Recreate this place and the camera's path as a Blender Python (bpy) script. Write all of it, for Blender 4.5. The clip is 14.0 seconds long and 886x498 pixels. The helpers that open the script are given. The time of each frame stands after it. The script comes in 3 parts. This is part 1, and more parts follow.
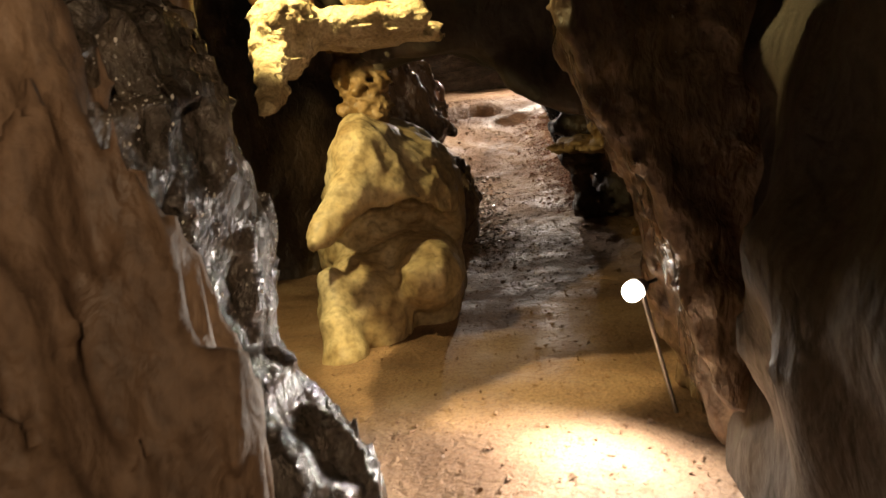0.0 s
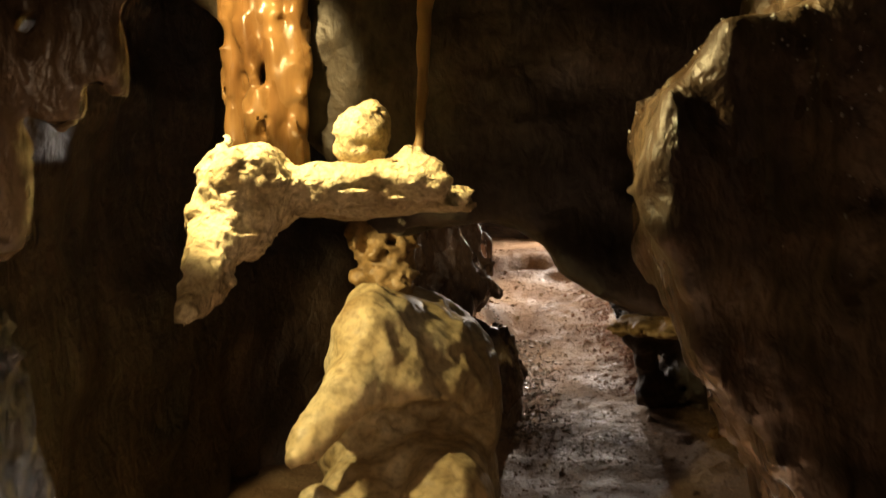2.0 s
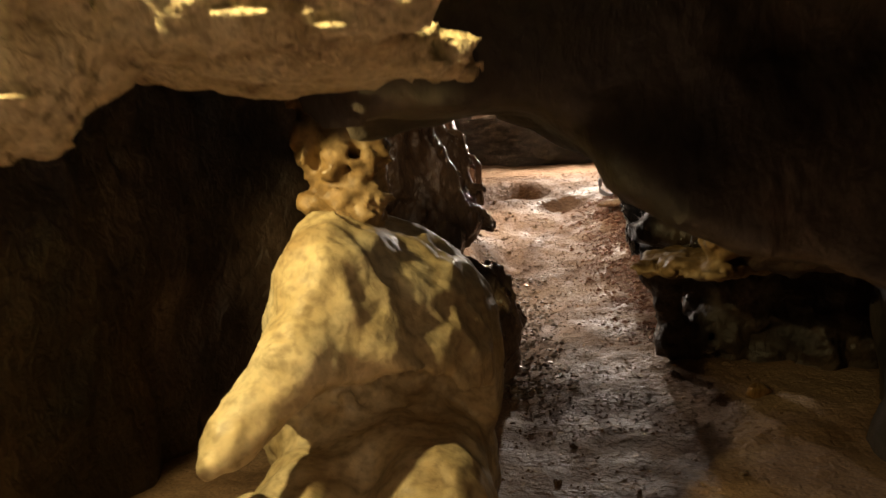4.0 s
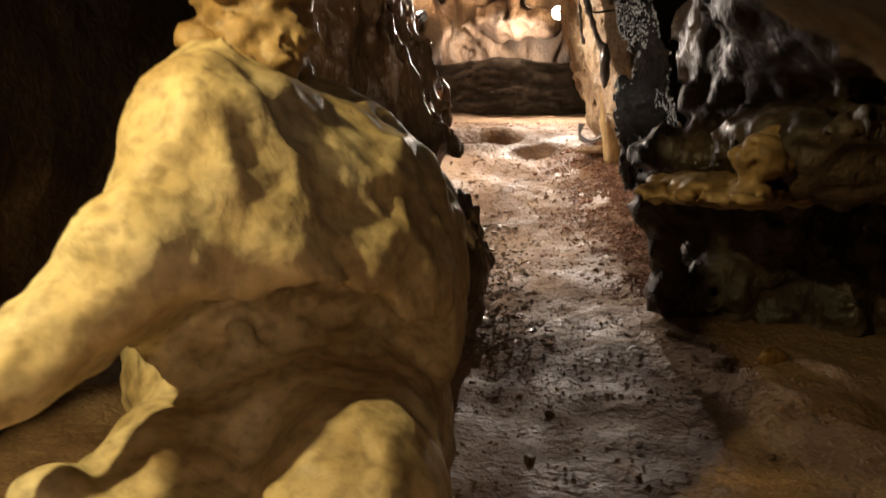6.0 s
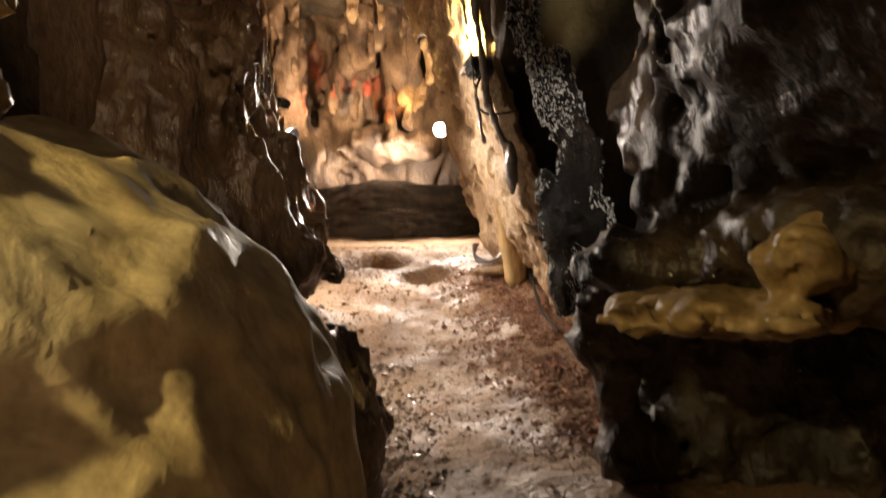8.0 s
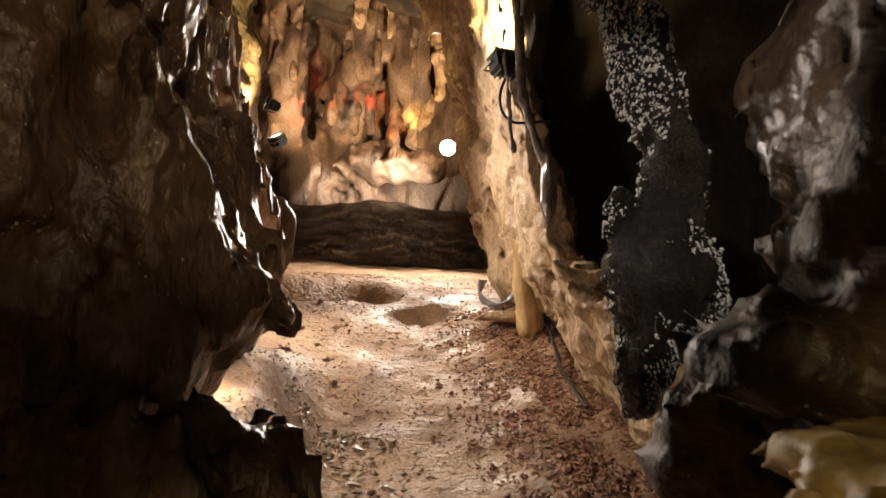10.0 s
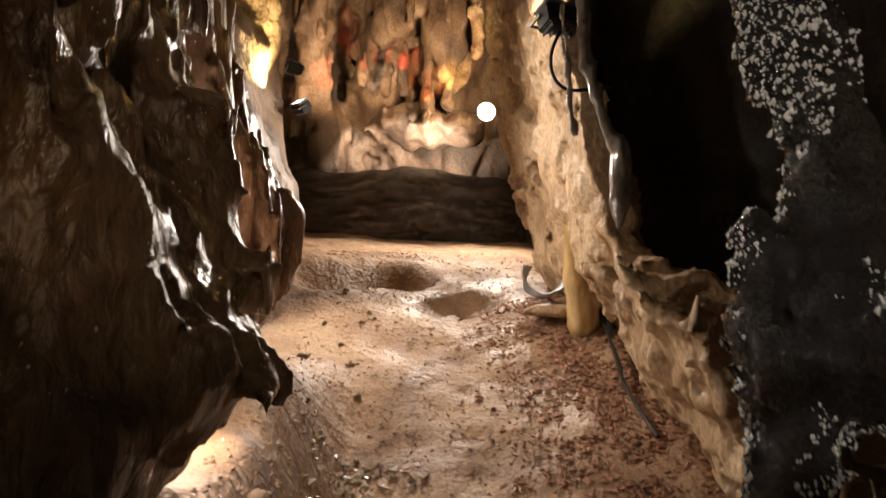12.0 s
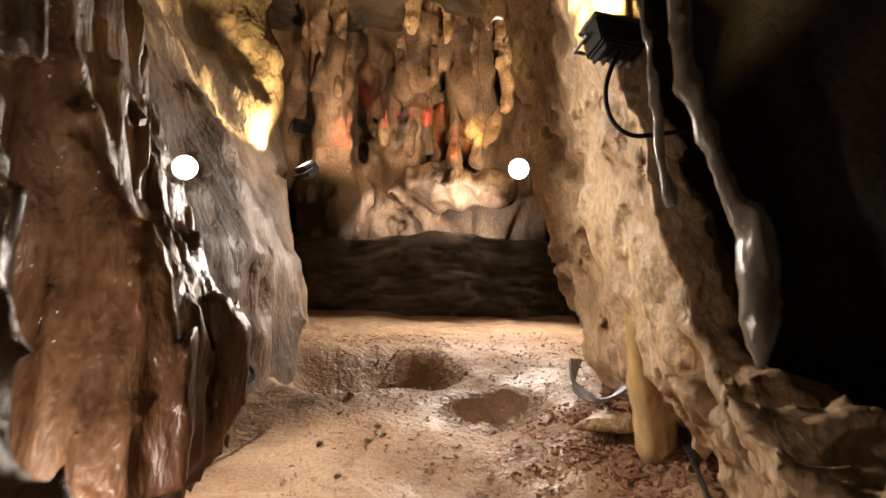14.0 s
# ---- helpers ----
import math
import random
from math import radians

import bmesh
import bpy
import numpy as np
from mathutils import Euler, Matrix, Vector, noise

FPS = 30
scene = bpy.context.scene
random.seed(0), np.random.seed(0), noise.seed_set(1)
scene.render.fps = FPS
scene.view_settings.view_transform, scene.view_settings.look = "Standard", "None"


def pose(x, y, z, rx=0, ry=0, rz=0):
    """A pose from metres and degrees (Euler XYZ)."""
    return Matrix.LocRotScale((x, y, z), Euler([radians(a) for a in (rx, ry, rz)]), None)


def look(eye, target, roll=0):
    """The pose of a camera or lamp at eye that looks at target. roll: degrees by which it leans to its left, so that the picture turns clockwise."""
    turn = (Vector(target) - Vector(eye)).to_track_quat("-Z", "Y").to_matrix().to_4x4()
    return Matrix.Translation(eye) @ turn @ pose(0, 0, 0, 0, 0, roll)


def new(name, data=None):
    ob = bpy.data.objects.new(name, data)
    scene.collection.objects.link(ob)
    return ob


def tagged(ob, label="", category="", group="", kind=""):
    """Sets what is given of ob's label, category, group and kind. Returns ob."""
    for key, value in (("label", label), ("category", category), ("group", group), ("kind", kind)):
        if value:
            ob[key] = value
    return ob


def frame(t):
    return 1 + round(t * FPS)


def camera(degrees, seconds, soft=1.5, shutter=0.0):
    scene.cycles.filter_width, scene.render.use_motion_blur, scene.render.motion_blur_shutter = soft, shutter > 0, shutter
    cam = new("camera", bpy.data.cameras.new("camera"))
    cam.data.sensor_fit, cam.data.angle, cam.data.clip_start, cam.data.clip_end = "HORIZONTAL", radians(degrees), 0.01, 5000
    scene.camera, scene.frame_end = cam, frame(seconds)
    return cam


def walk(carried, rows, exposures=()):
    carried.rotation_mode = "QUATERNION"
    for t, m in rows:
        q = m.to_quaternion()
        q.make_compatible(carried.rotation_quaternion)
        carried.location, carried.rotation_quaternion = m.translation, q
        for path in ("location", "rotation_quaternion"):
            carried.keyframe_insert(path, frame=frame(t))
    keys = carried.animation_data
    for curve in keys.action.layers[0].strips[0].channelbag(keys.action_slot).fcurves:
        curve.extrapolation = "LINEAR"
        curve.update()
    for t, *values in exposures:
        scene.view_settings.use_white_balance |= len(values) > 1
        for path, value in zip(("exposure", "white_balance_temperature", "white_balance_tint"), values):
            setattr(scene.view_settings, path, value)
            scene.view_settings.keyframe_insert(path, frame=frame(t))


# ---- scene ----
cam = camera(59.2, 14.0, 1.5, 0.5)
PATH = [
    (0, (0.106, 0.528, 1.485), (0.016, 2.492, 1.119), -5.4),
    (0.5, (0.131, 0.84, 1.54), (0.052, 2.809, 1.194), -3.8),
    (1, (0.208, 1.198, 1.564), (0.152, 3.19, 1.405), -3.6),
    (1.5, (0.233, 1.405, 1.641), (0.083, 3.397, 1.535), -2.5),
    (2, (0.189, 1.674, 1.681), (-0.013, 3.664, 1.662), -2.2),
    (2.5, (0.177, 1.891, 1.732), (-0.021, 3.881, 1.753), -2.2),
    (3, (0.221, 2.215, 1.663), (-0.003, 4.2, 1.584), -2.6),
    (3.2, (0.164, 2.333, 1.709), (-0.039, 4.317, 1.555), -3.1),
    (5.5, (0.03, 3.611, 1.27), (-0.051, 5.597, 1.046), -0.4),
    (6, (0.038, 3.796, 1.226), (-0.029, 5.776, 0.952), 0.8),
    (6.5, (-0.043, 4.123, 1.055), (0.073, 6.09, 0.716), -0.7),
    (7, (0.011, 4.491, 1.043), (0.365, 6.431, 0.707), 1.4),
    (7.5, (0.049, 4.844, 1.09), (0.357, 6.813, 0.92), -0.1),
    (8, (0.022, 5.039, 1.174), (0.258, 7.025, 1.228), -1.2),
    (8.2, (0.022, 5.139, 1.17), (0.253, 7.123, 1.276), -0.9),
    (10.3, (0.135, 6.541, 1.281), (0.384, 8.521, 1.408), 3.1),
    (10.5, (0.13, 6.643, 1.267), (0.396, 8.622, 1.375), 2.7),
    (11, (0.141, 6.712, 1.325), (0.431, 8.69, 1.318), 1.4),
    (11.5, (0.175, 6.938, 1.409), (0.409, 8.924, 1.399), 2.3),
    (12, (0.202, 7.104, 1.517), (0.357, 9.098, 1.529), 2.6),
    (12.5, (0.267, 7.396, 1.535), (0.383, 9.39, 1.643), 2.5),
    (13, (0.341, 7.748, 1.641), (0.393, 9.74, 1.811), 2.3),
    (13.5, (0.361, 7.939, 1.666), (0.417, 9.932, 1.824), 1.2),
    (14, (0.355, 8.266, 1.738), (0.412, 10.259, 1.894), 1.2),
]
walk(cam, [(t, look(eye, target, roll)) for t, eye, target, roll in PATH],
     [(0, 0.75), (3, 0.8), (5.5, 1.0), (8, 1.3), (10.5, 1.1), (12, 1.0), (14, 0.76)])

# ---- world and lamps ----
world = bpy.data.worlds.new("cave_dark")
scene.world = world
world.use_nodes = True
world.node_tree.nodes["Background"].inputs[0].default_value = (0.012, 0.010, 0.008, 1)
world.node_tree.nodes["Background"].inputs[1].default_value = 0.0


def spot(name, at, target, watts, colour, angle, blend=0.6, size=0.03):
    lamp = bpy.data.lights.new(name, "SPOT")
    lamp.energy, lamp.color, lamp.spot_size, lamp.spot_blend = watts, colour, radians(angle), blend
    lamp.shadow_soft_size = size
    ob = new(name, lamp)
    ob.matrix_world = look(at, target)
    return ob


def bulb_light(name, at, watts, colour, size=0.03):
    lamp = bpy.data.lights.new(name, "POINT")
    lamp.energy, lamp.color, lamp.shadow_soft_size = watts, colour, size
    ob = new(name, lamp)
    ob.location = at
    return ob


YELLOW, WARM, WHITE, RED = (1.0, 0.78, 0.34), (1.0, 0.68, 0.40), (1.0, 0.86, 0.73), (1.0, 0.08, 0.04)
spot("ledge_light", (-0.95, 3.42, 3.05), (-0.50, 4.02, 1.90), 300, YELLOW, 40, 0.4)
spot("ledge_light", (-0.93, 3.43, 3.04), (-0.80, 4.62, 2.45), 120, (1.0, 0.72, 0.30), 30, 0.5)
spot("ledge_light", (-0.93, 3.40, 3.04), (-0.76, 3.04, 2.1), 60, YELLOW, 44, 0.6)
spot("ledge_light", (-0.90, 3.44, 3.02), (0.64, 3.35, 2.04), 120, YELLOW, 27, 0.6)
spot("boulder_light", (-1.26, 4.92, 2.02), (-0.42, 5.50, 0.60), 60, YELLOW, 92, 0.14)
spot("path_light", (0.70, 3.72, 0.64), (0.12, 3.15, 0.0), 130, (1.0, 0.90, 0.78), 140, 0.85, 0.02)
bulb_light("overhang_light", (-0.40, 9.72, 1.12), 13, WHITE, 0.03)
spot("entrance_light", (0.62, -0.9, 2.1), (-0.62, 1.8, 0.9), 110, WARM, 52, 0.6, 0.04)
# Two added spots with no known source, brightening the rib and the overhang.
spot("added_roof_light", (0.25, 5.80, 2.80), (1.04, 8.6, 1.6), 75, WHITE, 18, 0.4, 0.03)
spot("added_roof_light", (0.22, 5.80, 2.80), (-0.62, 9.2, 2.35), 26, WARM, 48, 0.7, 0.04)
spot("passage_light", (1.26, 15.9, 3.16), (0.5, 12.0, 0.6), 340, WHITE, 165, 0.4, 0.05)
spot("left_wall_light", (-0.80, 12.22, 2.44), (1.2, 10.8, 0.6), 155, WHITE, 136, 0.5, 0.04)
spot("wall_washer_light", (-0.92, 15.35, 3.2), (-1.5, 15.0, 4.0), 260, YELLOW, 130, 0.6, 0.03)
spot("flood_light", (1.02, 11.15, 2.95), (0.95, 11.9, 3.7), 90, YELLOW, 120, 0.6, 0.04)
spot("niche_light", (0.98, 19.95, 3.02), (0.9, 20.8, 3.4), 130, WHITE, 100, 0.6, 0.03)
spot("niche_light", (-0.12, 20.3, 3.75), (-0.1, 20.75, 3.0), 60, WHITE, 120, 0.6, 0.03)
spot("red_light", (0.42, 19.75, 4.50), (0.40, 20.6, 4.85), 90, RED, 26, 0.6, 0.03)
spot("red_light", (-0.25, 19.8, 4.45), (-0.26, 20.6, 4.8), 30, RED, 22, 0.6, 0.03)
spot("red_light", (-0.80, 19.7, 3.95), (-0.90, 20.5, 4.55), 50, RED, 34, 0.6, 0.03)
spot("orange_light", (0.80, 19.7, 3.95), (0.84, 20.6, 4.45), 50, (1.0, 0.25, 0.04), 36, 0.6, 0.03)
spot("orange_light", (1.25, 19.9, 4.35), (1.22, 20.5, 4.6), 30, (1.0, 0.62, 0.15), 60, 0.6, 0.03)
spot("chamber_light", (-0.95, 18.9, 4.0), (-0.6, 20.9, 5.6), 170, WARM, 110, 0.7, 0.04)
spot("chamber_light", (1.75, 18.6, 3.9), (0.5, 20.8, 5.6), 200, WARM, 120, 0.7, 0.04)

# ---- noise and solid-form modelling ----
GRID = np.random.RandomState(7).rand(32, 32, 32).astype(np.float32)


def vnoise(p):
    """Smooth lattice noise, -1 to 1, at points p (n, 3)."""
    i = np.floor(p).astype(np.int32)
    f = (p - i).astype(np.float32)
    u = f * f * f * (f * (f * 6 - 15) + 10)
    a, b = i & 31, (i + 1) & 31
    x0, y0, z0, x1, y1, z1 = a[:, 0], a[:, 1], a[:, 2], b[:, 0], b[:, 1], b[:, 2]
    ux, uy, uz = u[:, 0], u[:, 1], u[:, 2]
    c0 = (GRID[x0, y0, z0] * (1 - ux) + GRID[x1, y0, z0] * ux) * (1 - uy) + (GRID[x0, y1, z0] * (1 - ux) + GRID[x1, y1, z0] * ux) * uy
    c1 = (GRID[x0, y0, z1] * (1 - ux) + GRID[x1, y0, z1] * ux) * (1 - uy) + (GRID[x0, y1, z1] * (1 - ux) + GRID[x1, y1, z1] * ux) * uy
    return (c0 * (1 - uz) + c1 * uz) * 2 - 1


def fbm(p, scale, octaves=3, gain=0.5, stretch=(1, 1, 1), seed=0):
    """Layered noise; scale: size in metres of the largest lumps; stretch: longer lumps along an axis."""
    q = p / (scale * np.array(stretch)) + seed * 7.31
    total, amp = np.zeros(len(p), np.float32), 1.0
    for _ in range(octaves):
        total += amp * vnoise(q)
        q, amp = q * 2.03 + 3.7, amp * gain
    return total


def ridged(p, scale, octaves=3, stretch=(1, 1, 1), seed=0):
    q = p / (scale * np.array(stretch)) + seed * 5.17
    total, amp = np.zeros(len(p), np.float32), 1.0
    for _ in range(octaves):
        total += amp * (1 - 2 * np.abs(vnoise(q)))
        q, amp = q * 2.1 + 1.9, amp * 0.5
    return total


def ell(p, c, r, turn=0, tip=0):
    """A rough distance to an ellipsoid turned about z, then tipped about y."""
    q = p - np.array(c)
    if turn or tip:
        q = q @ np.array(Euler((0, radians(tip), radians(turn))).to_matrix())
    k = np.linalg.norm(q / np.array(r), axis=1)
    return (k - 1) * min(r) * (0.5 + 0.5 * np.minimum(k, 2))


def cone(p, a, b, ra, rb):
    """A rounded, tapering bar from a to b."""
    a, b = np.array(a, float), np.array(b, float)
    d = b - a
    t = np.clip((p - a) @ d / (d @ d), 0, 1)
    return np.linalg.norm(p - a - t[:, None] * d, axis=1) - (ra + (rb - ra) * t)


def slab(p, c, half, turn=0, tip=0, tilt=0, round_=0.05):
    q = (p - np.array(c)) @ np.array(Euler((radians(tilt), radians(tip), radians(turn))).to_matrix())
    q = np.abs(q) - (np.array(half) - round_)
    return np.linalg.norm(np.maximum(q, 0), axis=1) + np.minimum(q.max(axis=1), 0) - round_


def join(k, *ds):
    """A smooth union."""
    out = ds[0]
    for d in ds[1:]:
        h = np.clip(0.5 + 0.5 * (d - out) / k, 0, 1)
        out = d * (1 - h) + out * h - k * h * (1 - h)
    return out


def cut(k, d, hole):
    return -join(k, -d, hole)


def line(v, *knots):
    """A smooth curve through knots (at, value)."""
    xs, ys = [k[0] for k in knots], [k[1] for k in knots]
    return (np.interp(v - 0.25, xs, ys) + 2 * np.interp(v, xs, ys) + np.interp(v + 0.25, xs, ys)) / 4


def carve(lo, hi, step, base, detail, reach=0.45, closed=True):
    """The mesh of the solid where base + detail is below zero, inside the box lo to hi."""
    axes = [np.arange(a, b + step, step) for a, b in zip(lo, hi)]
    n = [len(a) for a in axes]
    p = np.stack(np.meshgrid(*axes, indexing="ij"), -1).reshape(-1, 3)
    d = base(p).astype(np.float32)
    near = np.abs(d) < reach
    d[near] += detail(p[near])
    f = d.reshape(n)
    if closed:
        for k in (0, -1):
            f[k] = np.maximum(f[k], step * 0.3)
            f[:, k] = np.maximum(f[:, k], step * 0.3)
            f[:, :, k] = np.maximum(f[:, :, k], step * 0.3)
    s = f < 0
    corners = [(i, j, k) for i in (0, 1) for j in (0, 1) for k in (0, 1)]
    view = lambda arr, c: arr[c[0]:c[0] + n[0] - 1, c[1]:c[1] + n[1] - 1, c[2]:c[2] + n[2] - 1]
    count = sum(view(s, c).astype(np.int8) for c in corners)
    cells = np.argwhere((count > 0) & (count < 8))
    total, hits = np.zeros((len(cells), 3)), np.zeros(len(cells))
    for c in corners:
        for axis in range(3):
            if c[axis]:
                continue
            e = list(c)
            e[axis] = 1
            ia, ib = cells + np.array(c), cells + np.array(e)
            va, vb = f[tuple(ia.T)], f[tuple(ib.T)]
            on = (va < 0) != (vb < 0)
            t = np.where(on, va / np.where(on, va - vb, 1), 0)
            total += np.where(on[:, None], ia + t[:, None] * (ib - ia), 0)
            hits += on
    verts = total / hits[:, None] * step + np.array(lo)
    index = np.full([m - 1 for m in n], -1, np.int32)
    index[tuple(cells.T)] = np.arange(len(cells))
    quads = []
    for axis in range(3):
        u, v = (axis + 1) % 3, (axis + 2) % 3
        first, second = [slice(None)] * 3, [slice(None)] * 3
        first[axis], second[axis] = slice(0, -1), slice(1, None)
        a, b = s[tuple(first)], s[tuple(second)]
        e = np.argwhere(a != b)
        e = e[(e[:, u] > 0) & (e[:, v] > 0) & (e[:, u] < n[u] - 1) & (e[:, v] < n[v] - 1)]
        du, dv = np.eye(3, dtype=int)[u], np.eye(3, dtype=int)[v]
        q = np.stack([index[tuple((e - du - dv).T)], index[tuple((e - dv).T)], index[tuple(e.T)], index[tuple((e - du).T)]], 1)
        flip = ~a[tuple(e.T)]
        q[flip] = q[flip][:, ::-1]
        quads.append(q)
    quads = np.concatenate(quads)
    if len(verts) < 160000:
        tag = np.arange(len(verts))
        for _ in range(60):
            low = tag[quads].min(axis=1)
            fresh = tag.copy()
            np.minimum.at(fresh, quads, low[:, None])
            fresh = fresh[fresh]
            if (fresh == tag).all():
                break
            tag = fresh
        sizes = np.bincount(tag, minlength=len(verts))
        keep = sizes[tag] > max(60, 0.04 * len(verts))
        renumber = np.cumsum(keep) - 1
        quads = renumber[quads[keep[quads].all(axis=1)]]
        verts = verts[keep]
    me = bpy.data.meshes.new("rock")
    me.vertices.add(len(verts))
    me.vertices.foreach_set("co", verts.astype(np.float32).ravel())
    me.loops.add(len(quads) * 4)
    me.loops.foreach_set("vertex_index", quads.astype(np.int32).ravel())
    me.polygons.add(len(quads))
    me.polygons.foreach_set("loop_start", np.arange(0, len(quads) * 4, 4, dtype=np.int32))
    me.polygons.foreach_set("use_smooth", np.ones(len(quads), bool))
    me.update(calc_edges=True)
    me.validate()
    return me


def rock(name, material, lo, hi, step, base, detail, label, category="rock", kind="", parent=None):
    me = carve(lo, hi, step, base, detail)
    me.name = name
    me.materials.append(material)
    ob = new(name, me)
    if parent:
        ob.parent = parent
        if label:
            tagged(ob, label)
    else:
        tagged(ob, label, category, "", kind)
    return ob


# ---- materials ----
def stone(name, dark, mid, pale, rough=(0.5, 0.8), grain=30.0, patch=2.2, bump=0.5, depth=0.02, streak=1.0, spec=0.5, tint=None):
    """Cave rock: patches, streaks and grain between three colours, with two scales of relief."""
    m = bpy.data.materials.new(name)
    m.use_nodes = True
    nt = m.node_tree
    bsdf = nt.nodes["Principled BSDF"]
    co = nt.nodes.new("ShaderNodeTexCoord")
    mp = nt.nodes.new("ShaderNodeMapping")
    mp.inputs["Scale"].default_value = (1, 1, 1 / streak)
    nt.links.new(co.outputs["Object"], mp.inputs["Vector"])

    def tex(scale, detail, vec, distort=0.0):
        t = nt.nodes.new("ShaderNodeTexNoise")
        t.inputs["Scale"].default_value, t.inputs["Detail"].default_value = scale, detail
        t.inputs["Distortion"].default_value = distort
        nt.links.new(vec, t.inputs["Vector"])
        return t.outputs["Fac"]

    def ramp(fac, stops):
        r = nt.nodes.new("ShaderNodeValToRGB")
        while len(r.color_ramp.elements) < len(stops):
            r.color_ramp.elements.new(0.5)
        for e, (at, c) in zip(r.color_ramp.elements, stops):
            e.position, e.color = at, (*c, 1)
        nt.links.new(fac, r.inputs["Fac"])
        return r.outputs["Color"]

    big = tex(patch, 5, mp.outputs["Vector"], 0.6)
    fine = tex(grain, 6, mp.outputs["Vector"], 0.2)
    col = ramp(big, [(0.30, dark), (0.50, mid), (0.70, pale)])
    speck = ramp(fine, [(0.32, (0.55, 0.52, 0.50)), (0.55, (1, 1, 1)), (0.75, (1.18, 1.16, 1.12))])
    mix = nt.nodes.new("ShaderNodeMix")
    mix.data_type, mix.blend_type = "RGBA", "MULTIPLY"
    mix.inputs[0].default_value = 0.8
    nt.links.new(col, mix.inputs[6])
    nt.links.new(speck, mix.inputs[7])
    nt.links.new(mix.outputs[2], bsdf.inputs["Base Color"])
    wet = nt.nodes.new("ShaderNodeMapRange")
    wet.inputs["From Min"].default_value, wet.inputs["From Max"].default_value = 0.35, 0.65
    wet.inputs["To Min"].default_value, wet.inputs["To Max"].default_value = rough
    nt.links.new(tex(patch * 1.7, 4, mp.outputs["Vector"]), wet.inputs["Value"])
    nt.links.new(wet.outputs["Result"], bsdf.inputs["Roughness"])
    bsdf.inputs["Specular IOR Level"].default_value = spec
    b1 = nt.nodes.new("ShaderNodeBump")
    b1.inputs["Strength"].default_value, b1.inputs["Distance"].default_value = bump, depth
    nt.links.new(tex(grain * 0.35, 8, mp.outputs["Vector"], 0.4), b1.inputs["Height"])
    b2 = nt.nodes.new("ShaderNodeBump")
    b2.inputs["Strength"].default_value, b2.inputs["Distance"].default_value = bump * 0.8, depth * 0.25
    nt.links.new(fine, b2.inputs["Height"])
    nt.links.new(b1.outputs["Normal"], b2.inputs["Normal"])
    nt.links.new(b2.outputs["Normal"], bsdf.inputs["Normal"])
    return m


def plain(name, colour, rough=0.5, metal=0.0, emit=0.0, grain=60.0):
    m = bpy.data.materials.new(name)
    m.use_nodes = True
    nt = m.node_tree
    b = nt.nodes["Principled BSDF"]
    b.inputs["Base Color"].default_value = (*colour, 1)
    b.inputs["Metallic"].default_value = metal
    if emit:
        b.inputs["Emission Color"].default_value = (1, 0.9, 0.75, 1)
        b.inputs["Emission Strength"].default_value = emit
    t = nt.nodes.new("ShaderNodeTexNoise")
    t.inputs["Scale"].default_value = grain
    r = nt.nodes.new("ShaderNodeMapRange")
    r.inputs["To Min"].default_value, r.inputs["To Max"].default_value = rough * 0.7, min(1, rough * 1.3)
    nt.links.new(t.outputs["Fac"], r.inputs["Value"])
    nt.links.new(r.outputs["Result"], b.inputs["Roughness"])
    return m


FLOOR = stone("trodden_earth", (0.17, 0.095, 0.05), (0.31, 0.19, 0.11), (0.40, 0.27, 0.165), (0.45, 0.85), 60, 1.6, 0.9, 0.025)
BROWN = stone("brown_rock", (0.07, 0.045, 0.03), (0.17, 0.11, 0.07), (0.30, 0.21, 0.14), (0.48, 0.8), 34, 1.8, 0.9, 0.03, 1.5)
WET = stone("wet_dark_rock", (0.025, 0.02, 0.016), (0.06, 0.05, 0.04), (0.16, 0.13, 0.10), (0.12, 0.32), 60, 3.0, 1.0, 0.045, 1.4, 1.0)
# Near-black base colour stands in for rock that no lamp reaches.
DARK = stone("shade_black_rock", (0.02, 0.016, 0.012), (0.05, 0.038, 0.026), (0.10, 0.075, 0.05), (0.4, 0.8), 26, 1.6, 0.8, 0.03, 1.4)
CREAM = stone("cream_limestone", (0.26, 0.16, 0.085), (0.45, 0.31, 0.18), (0.58, 0.44, 0.28), (0.3, 0.7), 36, 2.6, 0.9, 0.035, 1.3)
OCHRE = stone("ochre_limestone", (0.32, 0.22, 0.10), (0.52, 0.41, 0.23), (0.64, 0.55, 0.36), (0.4, 0.75), 26, 2.8, 0.6, 0.022)
ORANGE = stone("orange_flowstone", (0.20, 0.10, 0.035), (0.38, 0.22, 0.085), (0.52, 0.35, 0.16), (0.15, 0.45), 18, 4.0, 0.5, 0.015, 4.0)
WETBROWN = stone("wet_brown_rock", (0.07, 0.042, 0.025), (0.17, 0.11, 0.065), (0.32, 0.23, 0.14), (0.14, 0.5), 40, 3.0, 1.0, 0.035, 1.8, 0.8)
GREYWET = stone("wet_grey_flowstone", (0.16, 0.13, 0.10), (0.30, 0.26, 0.21), (0.44, 0.39, 0.32), (0.12, 0.35), 40, 5.0, 0.7, 0.015, 2.0, 0.8)
KNOBBLY = stone("tawny_dripstone", (0.14, 0.08, 0.03), (0.30, 0.19, 0.08), (0.44, 0.31, 0.16), (0.35, 0.7), 30, 5.0, 0.7, 0.02)
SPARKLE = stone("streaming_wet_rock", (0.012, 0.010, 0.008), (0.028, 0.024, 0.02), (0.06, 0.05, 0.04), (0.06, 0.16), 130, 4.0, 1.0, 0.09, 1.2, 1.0)
